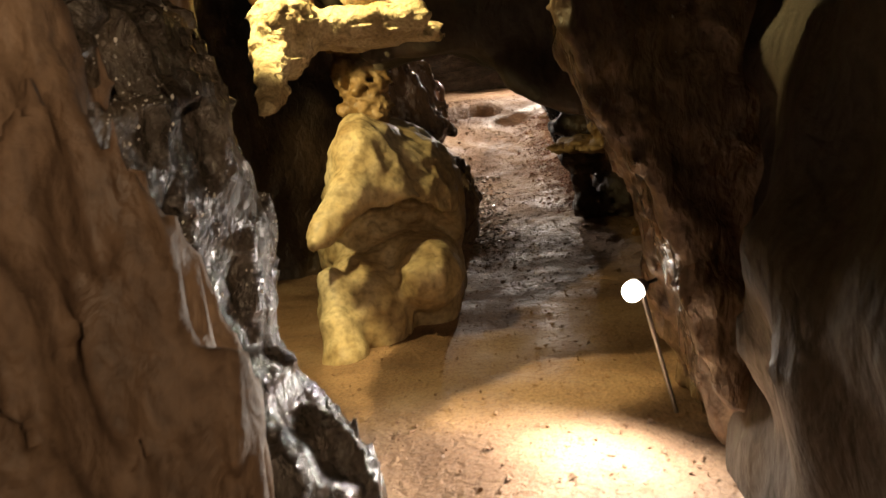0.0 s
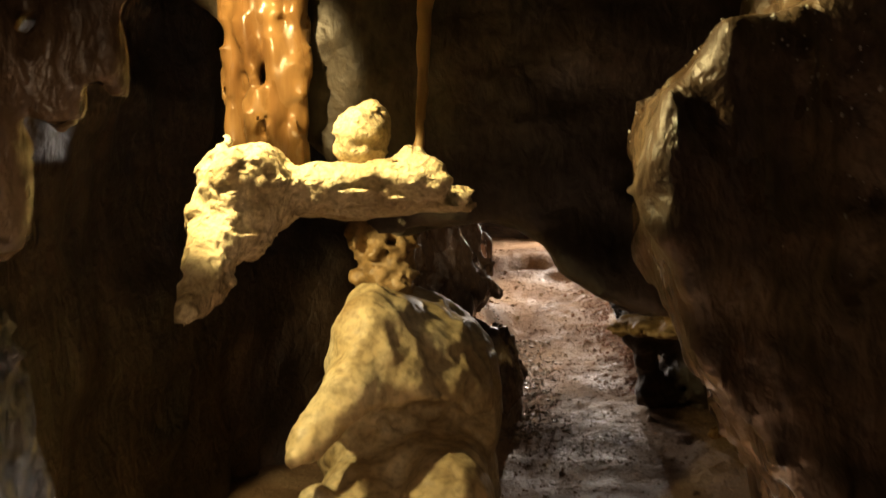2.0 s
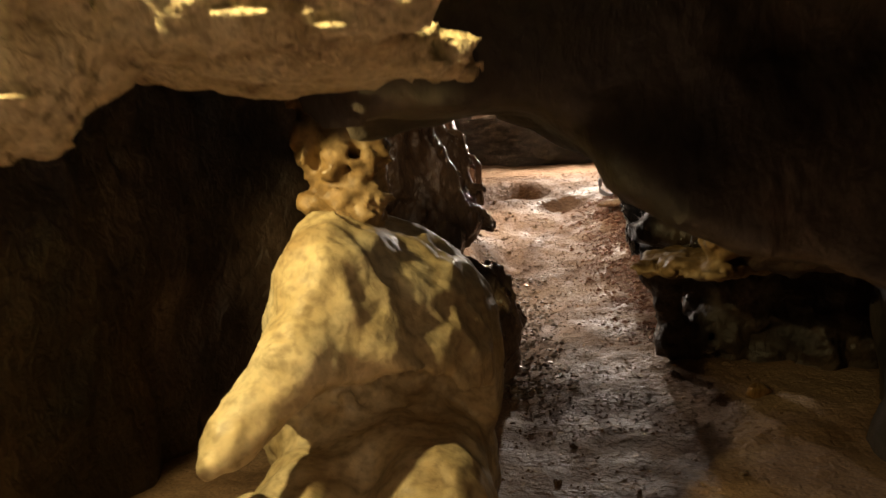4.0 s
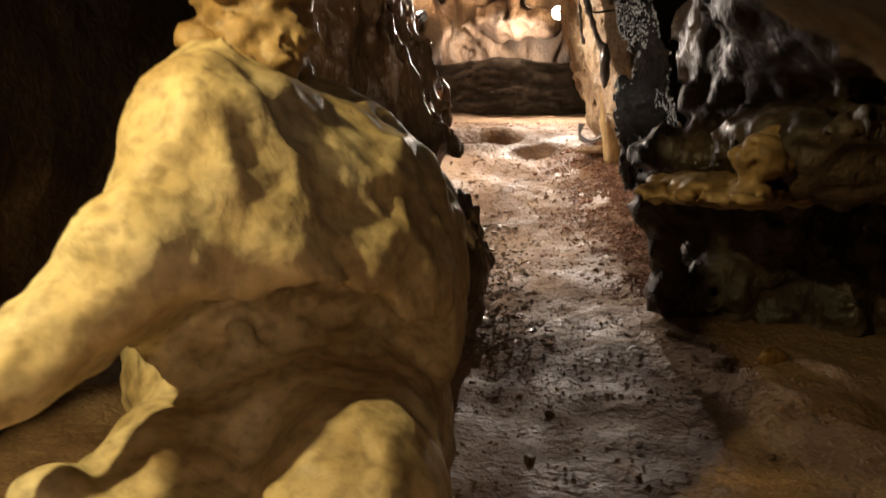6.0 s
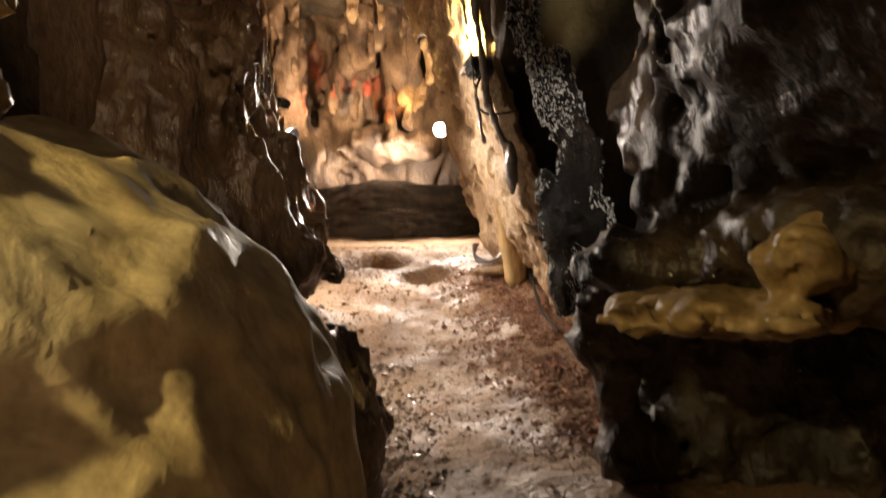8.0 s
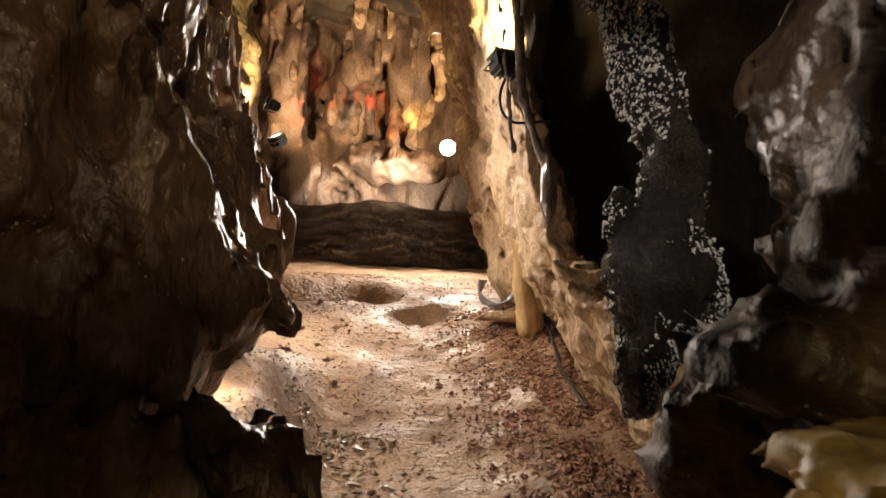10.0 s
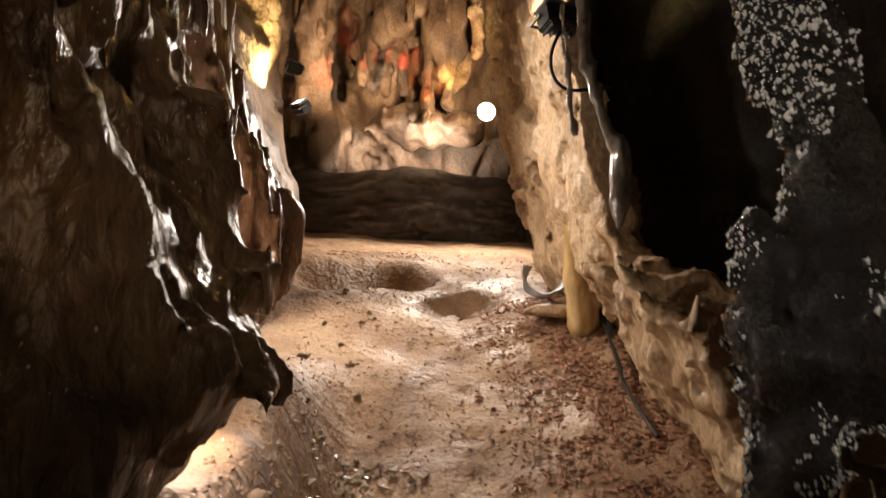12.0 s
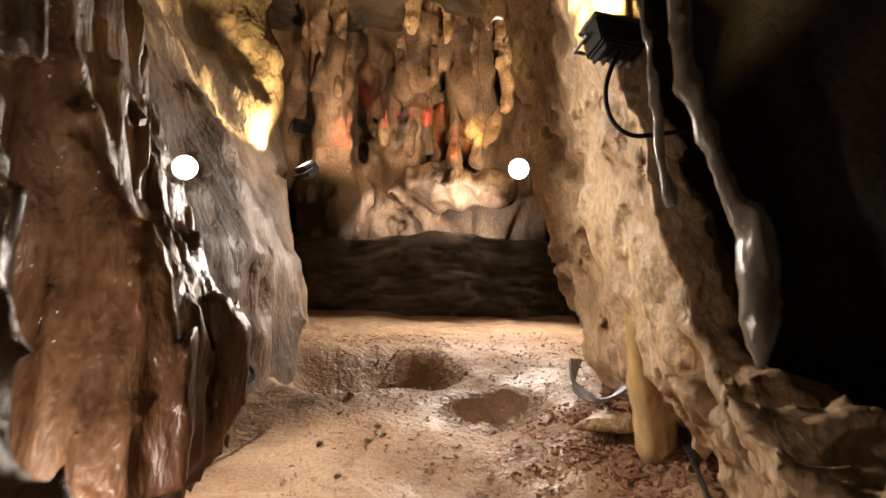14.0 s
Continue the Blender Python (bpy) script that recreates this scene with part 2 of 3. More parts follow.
# Shaded copy of brown_rock: the darkness of unlit rock put in the colour.
SHADOWROCK = stone("shaded_brown_rock", (0.022, 0.015, 0.010), (0.058, 0.038, 0.024), (0.13, 0.088, 0.054), (0.28, 0.65), 34, 2.2, 0.9, 0.035, 1.2, 0.6)
ROUGHOCHRE = stone("rough_ochre_limestone", (0.24, 0.16, 0.07), (0.50, 0.40, 0.23), (0.66, 0.57, 0.38), (0.55, 0.85), 70, 5.0, 1.0, 0.03)
OCHRE_WET = stone("glossy_flowstone", (0.36, 0.22, 0.08), (0.52, 0.36, 0.16), (0.62, 0.48, 0.26), (0.12, 0.35), 16, 4.0, 0.35, 0.012, 3.0, 0.8)
WETSTONE = stone("wet_pebble", (0.22, 0.16, 0.11), (0.34, 0.27, 0.20), (0.46, 0.38, 0.30), (0.12, 0.35), 40, 6.0, 0.4, 0.01)
REDBROWN = stone("red_brown_flowstone", (0.10, 0.045, 0.022), (0.20, 0.10, 0.05), (0.32, 0.19, 0.11), (0.2, 0.55), 40, 3.0, 0.9, 0.03, 2.2, 0.7)
REDDISH = stone("red_earth", (0.18, 0.08, 0.045), (0.29, 0.14, 0.08), (0.38, 0.21, 0.13), (0.5, 0.9), 60, 4.0, 0.5, 0.01)

# ---- cave floor ----
def ground_height(x, y):
    z = line(y, (-4, 0.0), (7.2, 0.02), (8.5, 0.20), (9.5, 0.28), (10.3, 0.36), (11, 0.54), (12.2, 0.83), (13.3, 1.18), (14.7, 1.42), (16.5, 1.62), (17.2, 1.70), (17.6, 1.55), (19.6, 2.45), (20.2, 2.72), (23, 2.8))
    bank = np.clip((x - 0.75) / 0.9, 0, 1) * np.clip((y - 9.2) / 1.5, 0, 1) * np.clip((14 - y) / 1.5, 0, 1)
    gully = np.exp(-((x - 0.12 - 0.05 * np.sin(y * 2)) / 0.28) ** 2) * np.clip((y - 6.8), 0, 1) * np.clip((11.6 - y) / 1.2, 0, 1)
    pit = np.exp(-(((x + 0.05) / 0.62) ** 2 + ((y - 14.05 - 0.1 * np.sin(x * 6)) / 0.48) ** 2) ** 2) + 0.4 * np.exp(-(((x - 0.85) / 0.32) ** 2 + ((y - 13.2) / 0.28) ** 2) ** 2)
    shelf = np.clip((0.12 - x) / 0.42, 0, 1)
    shelf = shelf * shelf * (3 - 2 * shelf) * np.clip((y - 8.9) / 0.5, 0, 1) * np.clip((12.2 - y) / 1.6, 0, 1)
    return z + 0.22 * bank - 0.10 * gully - 0.40 * pit + 0.50 * shelf


def floor_mesh():
    xs, ys = np.arange(-3.2, 4.2, 0.04), np.arange(-3.0, 22.6, 0.04)
    x, y = [a.ravel() for a in np.meshgrid(xs, ys, indexing="ij")]
    p = np.stack([x, y, np.zeros_like(x)], 1)
    z = ground_height(x, y) + 0.035 * fbm(p, 0.8, 2, 0.5, seed=1) + (0.016 * fbm(p, 0.17, 2, 0.6, seed=2) + 0.009 * ridged(p, 0.12, 2, seed=3)) * np.clip((y - 5.5) / 2, 0.2, 1)
    me = bpy.data.meshes.new("floor")
    nx, ny = len(xs), len(ys)
    i = np.arange(nx * ny).reshape(nx, ny)
    quads = np.stack([i[:-1, :-1], i[1:, :-1], i[1:, 1:], i[:-1, 1:]], -1).reshape(-1, 4)
    me.from_pydata(np.stack([x, y, z], 1).tolist(), [], quads.tolist())
    me.polygons.foreach_set("use_smooth", np.ones(len(quads), bool))
    me.materials.append(FLOOR)
    return me


tagged(new("floor", floor_mesh()), "trodden brown earth floor rising through the cave", "floor", kind="structure")

# ---- shell of the cave ----
def left_base(p):
    x, y, z = p.T
    at = line(y, (-3, -1.1), (0, -0.95), (2, -0.95), (3.2, -1.40), (4.5, -1.85), (6, -2.05), (7.2, -1.8), (8, -1.0), (9, -1.1), (10, -1.7), (10.6, -2.5), (11.6, -2.6), (12.1, -0.95), (13, -0.74), (13.8, -0.58), (15.2, -0.72), (16, -0.90), (16.6, -1.15), (18, -1.4), (23, -2.2))
    lean = (0.40 * np.clip((y - 14.5) / 1.2, 0, 1) - 0.55) * np.clip(z - 2.1, 0, 4) * np.clip((y - 10) / 2, 0, 1)
    return x - at - lean


# Near stretch gets the shade-darkened copy, far stretch the plain brown.
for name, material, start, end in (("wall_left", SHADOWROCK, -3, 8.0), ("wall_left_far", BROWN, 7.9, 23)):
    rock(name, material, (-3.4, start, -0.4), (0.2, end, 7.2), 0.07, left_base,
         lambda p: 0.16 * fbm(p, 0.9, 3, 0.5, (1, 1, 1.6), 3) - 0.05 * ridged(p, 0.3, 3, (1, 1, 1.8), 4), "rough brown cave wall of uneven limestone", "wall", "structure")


def right_base(p):
    x, y, z = p.T
    # Steps in at y 12.6 to 13.6, added to block stray lamp light.
    at = line(y, (-3, 1.2), (0, 1.05), (2, 0.95), (3.4, 1.05), (5, 1.5), (6.2, 1.85), (7, 2.0), (8, 2.4), (9, 3.4), (10.5, 3.6), (11.8, 3.5), (12.6, 1.75), (13.6, 1.7), (14.4, 2.1), (16, 2.0), (18, 2.4), (23, 3.0))
    return at - x


# Shade painted in: the near-black colour keeps this side looking unlit.
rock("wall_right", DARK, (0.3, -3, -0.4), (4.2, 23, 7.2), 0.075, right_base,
     lambda p: 0.16 * fbm(p, 0.9, 3, 0.5, (1, 1, 1.4), 5) - 0.05 * ridged(p, 0.3, 2, (1, 1, 2), 6), "cave wall coloured near-black to read as unlit", "wall", "structure")


def ceiling_base(p):
    x, y, z = p.T
    at = line(y, (-3, 2.7), (0, 2.8), (3, 3.4), (4.6, 3.7), (6.5, 3.4), (9, 3.3), (11, 4.2), (13, 5.2), (16, 6.0), (23, 6.8))
    return at - z


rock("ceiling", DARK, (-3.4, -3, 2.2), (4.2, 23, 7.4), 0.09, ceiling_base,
     lambda p: 0.22 * fbm(p, 0.8, 3, 0.55, (1, 1, 1), 8) - 0.06 * ridged(p, 0.3, 2, (1, 1, 1), 9), "uneven cave roof coloured near-black to read as unlit", "ceiling", "structure")


# low rock lintel that the path ducks under
def lintel_base(p):
    x, y, z = p.T
    under = 1.74 - 0.62 * np.clip(x - 0.16, 0, 0.5) - 0.30 * np.clip(x - 0.66, 0, 1) - 1.4 * np.clip(-x - 0.40, 0, 1) * -1
    front = 4.78 - 0.10 * np.clip(z - 1.7, 0, 2)
    return np.maximum(np.maximum(under - z, front - y), y - 5.45 + 0.1 * (z - 1.6))


# The arch's unlit face is put into its near-black colour.
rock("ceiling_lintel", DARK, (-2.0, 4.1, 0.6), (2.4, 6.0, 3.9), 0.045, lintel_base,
     lambda p: 0.06 * fbm(p, 0.5, 3, 0.5, (1, 1, 1), 10) - 0.02 * ridged(p, 0.2, 2, (1, 1, 1), 11), "low rock arch over the path, coloured near-black to read as unlit", "ceiling", "structure")

# back of the far chamber
def back_base(p):
    x, y, z = p.T
    wall = 21.5 - y + 0.25 * np.abs(x - 0.3) - 0.12 * (z - 3)
    wall = join(0.2, wall, ell(p, (0.85, 20.9, 3.75), (0.75, 0.7, 0.32)), ell(p, (-1.05, 20.8, 3.3), (0.55, 0.6, 0.75)), ell(p, (1.15, 20.8, 5.4), (0.42, 0.6, 0.9)), ell(p, (0.35, 21.0, 5.6), (0.40, 0.5, 0.45)), cone(p, (-1.35, 20.3, 6.8), (-1.05, 20.6, 4.2), 0.34, 0.22))
    pendants = join(0.08, cone(p, (0.15, 20.5, 7.0), (0.30, 20.5, 5.35), 0.36, 0.24), cone(p, (1.22, 20.4, 7.0), (0.98, 20.5, 5.0), 0.36, 0.12), cone(p, (-1.40, 20.3, 7.0), (-0.98, 20.5, 4.9), 0.36, 0.14), cone(p, (0.62, 20.4, 7.0), (0.58, 20.5, 5.7), 0.10, 0.05))
    wall = join(0.08, wall, pendants)
    wall = cut(0.1, wall, ell(p, (-0.62, 21.1, 5.1), (0.30, 1.4, 1.15)))
    wall = cut(0.1, wall, ell(p, (-0.02, 21.0, 3.25), (0.46, 0.9, 0.48)))
    return cut(0.1, wall, ell(p, (0.85, 20.5, 3.25), (0.42, 0.5, 0.42)))


rock("wall_back", BROWN, (-3.4, 19.4, 2.0), (3.6, 23.4, 7.4), 0.055, back_base,
     lambda p: 0.16 * fbm(p, 0.55, 3, 0.5, (1, 1, 1.6), 12) - 0.08 * ridged(p, 0.35, 3, (1, 1, 2.4), 13), "fluted brown rock at the end of the chamber", "wall", "structure")
# Near-black rock colour stands in for the missing light on this bank.
rock("shaded_step", SPARKLE, (-1.9, 17.2, 1.2), (2.9, 20.4, 3.1), 0.05, lambda p: p[:, 2] - 1.70 - np.clip((p[:, 1] - 17.5) / 2.1, 0, 1) * 1.10 - 0.05 * np.sin(p[:, 0] * 2),
     lambda p: 0.07 * fbm(p, 0.6, 3, 0.5, (1, 1, 1), 15), "wet flowstone bank below the chamber, coloured near-black for lack of light", "wall", "structure")
rock("wall_behind", DARK, (-1.6, -3.2, -0.3), (1.8, -2.0, 3.2), 0.08, lambda p: p[:, 1] + 2.5, lambda p: 0.15 * fbm(p, 0.7, 3, 0.5, (1, 1, 1), 14),
     "dark rock closing the passage", "wall", "structure")

# ---- near passage ----
WET_FACE = rock("wet_rock", WET, (-1.5, 1.6, -0.2), (0.1, 3.6, 2.7), 0.026,
     lambda p: join(0.15, ell(p, (-0.92, 2.45, 1.25), (0.42, 0.55, 0.9)), ell(p, (-0.80, 2.5, 0.35), (0.50, 0.6, 0.55))),
     lambda p: 0.06 * fbm(p, 0.35, 3, 0.55, (1, 1, 1.3), 21) - 0.04 * ridged(p, 0.11, 3, (1, 1, 1.6), 22), "glistening wet dark rock with lumpy face")
rock("fluted_flowstone", BROWN, (-1.4, 0.9, -0.2), (0.1, 2.5, 2.4), 0.022,
     lambda p: join(0.06, cone(p, (-0.82, 1.98, 2.1), (-0.52, 1.95, 0.95), 0.09, 0.09), cone(p, (-0.52, 1.95, 0.95), (-0.36, 1.98, -0.1), 0.09, 0.13), ell(p, (-0.86, 1.88, 0.70), (0.30, 0.32, 0.95)), cone(p, (-0.88, 1.75, 1.7), (-0.66, 1.70, 0.2), 0.07, 0.12)),
     lambda p: 0.04 * fbm(p, 0.3, 3, 0.55, (1, 1, 2), 27) - 0.045 * ridged(p, 0.15, 3, (1, 1, 5), 28), "brown fluted flowstone bulging from the wall", "flowstone")


def ledge_base(p):
    lobe = join(0.05, ell(p, (-0.63, 3.98, 1.86), (0.13, 0.20, 0.14), 0, 25), ell(p, (-0.66, 3.90, 1.74), (0.12, 0.16, 0.10), 0, 40))
    tail = cone(p, (-0.66, 3.78, 1.66), (-0.66, 3.56, 1.52), 0.075, 0.03)
    band = join(0.05, cone(p, (-0.52, 4.02, 1.84), (-0.26, 4.02, 1.87), 0.085, 0.045), cone(p, (-0.26, 4.02, 1.88), (-0.04, 3.97, 1.87), 0.055, 0.03), cone(p, (-0.14, 4.06, 1.93), (-0.06, 3.99, 1.88), 0.045, 0.03))
    back = ell(p, (-0.42, 4.36, 1.86), (0.36, 0.34, 0.07), 0, 4)
    knob = ell(p, (-0.33, 4.26, 2.05), (0.085, 0.10, 0.12), 0, 28)
    crest = cone(p, (-0.74, 3.98, 1.93), (-0.70, 3.99, 2.02), 0.05, 0.015)
    return cut(0.03, join(0.05, lobe, tail, band, back, knob, crest), ell(p, (-0.55, 3.76, 1.66), (0.09, 0.16, 0.045), 0, -30))

rock("rock_ledge", ROUGHOCHRE, (-1.1, 3.3, 1.3), (0.3, 4.9, 2.5), 0.0135, ledge_base,
     lambda p: 0.016 * fbm(p, 0.14, 3, 0.6, (1, 1, 1), 23) - 0.010 * ridged(p, 0.05, 3, (1.6, 1, 0.6), 24), "pale ochre rock ledge with a rounded knob", "rock ledge")


def boulder_base(p):
    x, y, z = p.T
    crown = join(0.12, ell(p, (-0.48, 6.22, 0.82), (0.48, 0.74, 0.56)), ell(p, (-0.60, 5.84, 1.03), (0.26, 0.38, 0.41)), ell(p, (-0.20, 6.50, 0.72), (0.21, 0.58, 0.42)))
    slope = join(0.07, cone(p, (-0.60, 5.72, 1.14), (-0.64, 5.42, 0.96), 0.17, 0.15), cone(p, (-0.66, 5.50, 0.92), (-0.86, 5.08, 0.74), 0.17, 0.05), cone(p, (-0.50, 5.56, 1.02), (-0.26, 5.54, 0.86), 0.10, 0.06))
    upper = join(0.06, crown, slope)
    under = 0.91 - 0.80 * np.clip(-x - 0.55, 0, 1) - 0.40 * np.clip(x + 0.38, 0, 1) + 0.02 * np.sin(x * 17) - 1.5 * np.clip(y - 5.98, 0, 2)
    upper = -join(0.02, -upper, -(under - z))
    lower = join(0.07, slab(p, (-0.46, 6.20, 0.25), (0.42, 0.58, 0.34), 0, -3, 0, 0.18), ell(p, (-0.24, 5.62, 0.38), (0.22, 0.34, 0.22)), ell(p, (-0.60, 6.45, 0.52), (0.52, 0.60, 0.44)), cone(p, (-0.84, 5.34, 0.44), (-0.76, 5.06, 0.0), 0.09, 0.13), ell(p, (-0.68, 5.60, 0.16), (0.32, 0.40, 0.36)))
    hollow = join(0.06, ell(p, (-0.62, 5.66, 0.66), (0.24, 0.42, 0.12), 0, -8), ell(p, (-0.40, 5.86, 0.72), (0.26, 0.30, 0.10), 0, 6))
    return cut(0.03, join(0.02, upper, lower), hollow)

rock("boulder", OCHRE, (-1.9, 4.7, -0.2), (0.3, 7.4, 1.7), 0.019, boulder_base,
     lambda p: 0.026 * fbm(p, 0.26, 4, 0.5, (1, 1, 1), 25) - 0.012 * ridged(p, 0.16, 3, (1, 1, 1.4), 26), "large smooth ochre boulder with an undercut hollow", "boulder")

def buttress_base(p):
    x, y, z = p.T
    edge = np.interp(z, [0, 0.6, 1.0, 1.3, 1.5, 1.62, 1.82, 1.9, 2.0, 2.08, 2.14, 3.6], [1.06, 0.93, 0.82, 0.66, 0.53, 0.49, 0.49, 0.52, 0.58, 0.67, 0.82, 1.0])
    return -join(0.05, (x - edge) * 0.8, -(np.abs(y - 3.42 - 0.5 * (x - 0.42)) - 0.16 - 0.5 * np.clip(x - 0.42, 0, 1)))


PENDANT = rock("hanging_rock", WETBROWN, (0.2, 2.5, -0.1), (1.3, 4.5, 3.4), 0.026, buttress_base,
     lambda p: 0.045 * fbm(p, 0.25, 3, 0.55, (1, 1, 1.6), 41) - 0.025 * ridged(p, 0.09, 3, (1, 1, 2.5), 42), "damp brown rock buttress with a bulging lip", "rock")

# ---- overhang and ribs along the passage ----
def overhang_base(p):
    x, y, z = p.T
    edge = np.interp(z, [0.7, 1.1, 1.2, 1.3, 1.37, 1.5, 1.6, 1.72, 1.9, 2.1, 2.6], [-0.16, -0.04, -0.05, -0.12, -0.20, -0.26, -0.34, -0.42, -0.46, -0.46, -0.57])
    under = 1.15 + 0.35 * np.clip(x + 0.12, -0.06, 0.3) + 1.15 * np.clip(x + 0.16, -0.6, 0) + 0.03 * np.sin(x * 43)
    lip = -join(0.05, -(x - edge) * 0.8, -(under - z) * 0.8, -(np.abs(y - 8.98 - 0.3 * (z - 1.2)) - 0.16 - 0.9 * np.clip(-0.05 - x, 0, 0.4)))
    low = join(0.10, ell(p, (-0.36, 8.46, 0.46), (0.46, 0.36, 0.50)), ell(p, (-0.08, 8.55, 0.38), (0.14, 0.24, 0.42)))
    return join(0.05, lip, low, cone(p, (-0.52, 9.38, 1.98), (-0.20, 9.36, 1.42), 0.13, 0.10), ell(p, (-1.05, 8.9, 1.2), (0.5, 0.7, 1.4)))

OVERHANG = rock("rock_overhang", WETBROWN, (-1.7, 7.6, -0.1), (0.25, 10.0, 2.5), 0.026, overhang_base,
     lambda p: 0.05 * fbm(p, 0.30, 3, 0.55, (1, 1, 1.2), 31) - 0.04 * ridged(p, 0.13, 3, (1, 1, 1.8), 32), "dark brown overhanging rock with wet lumpy edge", "rock")
def column_base(p):
    x, y, z = p.T
    edge = np.interp(z, [0.9, 1.1, 1.3, 1.45, 1.65, 1.85, 2.05, 2.25, 2.6, 4.4], [-0.52, -0.42, -0.31, -0.27, -0.26, -0.31, -0.44, -0.50, -0.56, -0.92])
    return -join(0.10, -(x - edge) * 0.8, -(np.abs(y - 10.45) - 0.30), -(-1.6 - x))


FLUTED = rock("hanging_flowstone", REDBROWN, (-1.3, 9.8, 0.9), (0.0, 11.0, 4.4), 0.026, column_base,
     lambda p: 0.04 * fbm(p, 0.25, 3, 0.55, (1, 1, 3), 37) - 0.035 * ridged(p, 0.11, 3, (1, 1, 4), 38), "reddish brown flowstone curtain hanging beside the path", "flowstone")


def rib_base(p):
    strand = join(0.04, cone(p, (0.80, 8.6, 3.4), (0.86, 8.6, 2.4), 0.07, 0.04), cone(p, (0.86, 8.6, 2.4), (0.97, 8.6, 1.95), 0.04, 0.025), cone(p, (0.97, 8.6, 1.95), (1.0, 8.6, 1.72), 0.025, 0.02))
    sheet = join(0.05, cone(p, (1.01, 8.62, 2.2), (1.10, 8.62, 1.75), 0.02, 0.06), cone(p, (1.10, 8.62, 1.75), (1.10, 8.62, 1.35), 0.06, 0.135), cone(p, (1.10, 8.62, 1.35), (1.02, 8.62, 1.02), 0.135, 0.045), cone(p, (0.94, 8.6, 1.62), (0.98, 8.6, 1.40), 0.02, 0.05))
    return join(0.03, strand, sheet)


RIB = rock("wet_rock_rib", SPARKLE, (0.6, 8.2, 0.85), (1.45, 9.3, 3.5), 0.015, rib_base,
     lambda p: 0.035 * fbm(p, 0.2, 3, 0.55, (1, 1, 1.5), 33) - 0.02 * ridged(p, 0.06, 2, (1, 1, 1.5), 34) - 0.014 * ridged(p, 0.035, 1, (1, 1, 1.3), 39), "black wet rock rib sparkling with water", "rock")


def shoulder_base(p):
    return join(0.15, ell(p, (1.55, 7.25, 1.22), (0.55, 0.75, 0.16), 20), ell(p, (1.75, 7.2, 2.0), (0.62, 1.2, 0.55)), ell(p, (1.5, 8.0, 1.7), (0.35, 0.5, 0.7)), ell(p, (2.25, 8.62, 0.5), (0.90, 0.42, 0.80)), cone(p, (1.12, 8.45, 0.95), (1.34, 8.48, 0.15), 0.07, 0.12))


# Shade on this shoulder is painted in through the darkened brown.
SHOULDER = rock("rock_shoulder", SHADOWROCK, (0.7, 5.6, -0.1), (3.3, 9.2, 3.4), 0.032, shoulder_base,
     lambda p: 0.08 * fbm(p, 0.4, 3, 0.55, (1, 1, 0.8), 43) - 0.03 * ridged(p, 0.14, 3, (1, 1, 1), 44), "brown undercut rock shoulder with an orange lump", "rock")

rock("orange_lump", KNOBBLY, (0.7, 6.5, 0.8), (2.0, 8.0, 1.5), 0.02,
     lambda p: join(0.06, ell(p, (1.24, 6.98, 1.19), (0.15, 0.12, 0.09)), ell(p, (1.32, 7.35, 1.03), (0.45, 0.30, 0.06), 20), ell(p, (1.02, 7.6, 1.02), (0.16, 0.2, 0.05))),
     lambda p: 0.03 * fbm(p, 0.14, 3, 0.55, (1, 1, 1), 45) - 0.014 * ridged(p, 0.06, 2, (1, 1, 1), 46), "pale orange rock lump on the dark shoulder", "rock")

# cream wall on the far side of the shadowed recess
def cream_base(p):
    x, y, z = p.T
    face = 1.50 - 0.28 * (z - 1.5) + 0.62 * np.clip(1.42 - z, 0, 2)
    near = 11.20 - 0.45 * np.clip(1.55 - z, 0, 0.7) + 0.10 * np.sin(z * 3)
    high = np.where(y < 11.3, z - 1.45 - 2.0 * np.clip(y - 11.15, 0, 1), -1)
    body = np.maximum(np.maximum(face - x, near - y), np.maximum(np.maximum(x - face - np.where(z > 1.5, 0.09 + 0.25 * np.clip(y - 11.3, 0, 1.4), 0.45), y - 13.5), high))
    return cut(0.05, body, join(0.05, cone(p, (0.84, 13.6, 3.77), (1.12, 12.9, 2.75), 0.13, 0.10), cone(p, (1.12, 12.9, 2.75), (1.36, 11.95, 1.95), 0.10, 0.06)))


rock("wall_cream", CREAM, (0.2, 10.4, 0.3), (2.9, 14.0, 5.4), 0.027, cream_base,
     lambda p: 0.08 * fbm(p, 0.5, 3, 0.55, (1, 1, 1.3), 35) - 0.035 * ridged(p, 0.15, 3, (1, 1, 1.3), 36) - 0.016 * ridged(p, 0.06, 1, (1, 1, 1), 47), "cream pitted limestone wall leaning over the path", "wall", "structure")


# low crest of limestone running on from the foot of the cream wall
def crest_base(p):
    x, y, z = p.T
    face = 1.24 + 0.58 * (1.5 - z) + 0.12 * np.clip(y - 10.3, 0, 1)
    top = 1.38 + 0.07 * np.sin(y * 9 + 1.2) + 0.04 * np.sin(y * 23 + x * 9)
    return -join(0.04, -(face - x) * 0.85, -(x - face - 0.34) * 0.85, -(np.abs(y - 10.65) - 0.68), -(z - top))


rock("limestone_crest", CREAM, (1.0, 9.8, 0.1), (2.6, 11.6, 1.8), 0.022, crest_base,
     lambda p: 0.05 * fbm(p, 0.28, 3, 0.55, (1, 1, 1.2), 81) - 0.03 * ridged(p, 0.12, 3, (1, 1, 1.4), 82), "pitted cream limestone crest beside the reddish gravel", "rock")


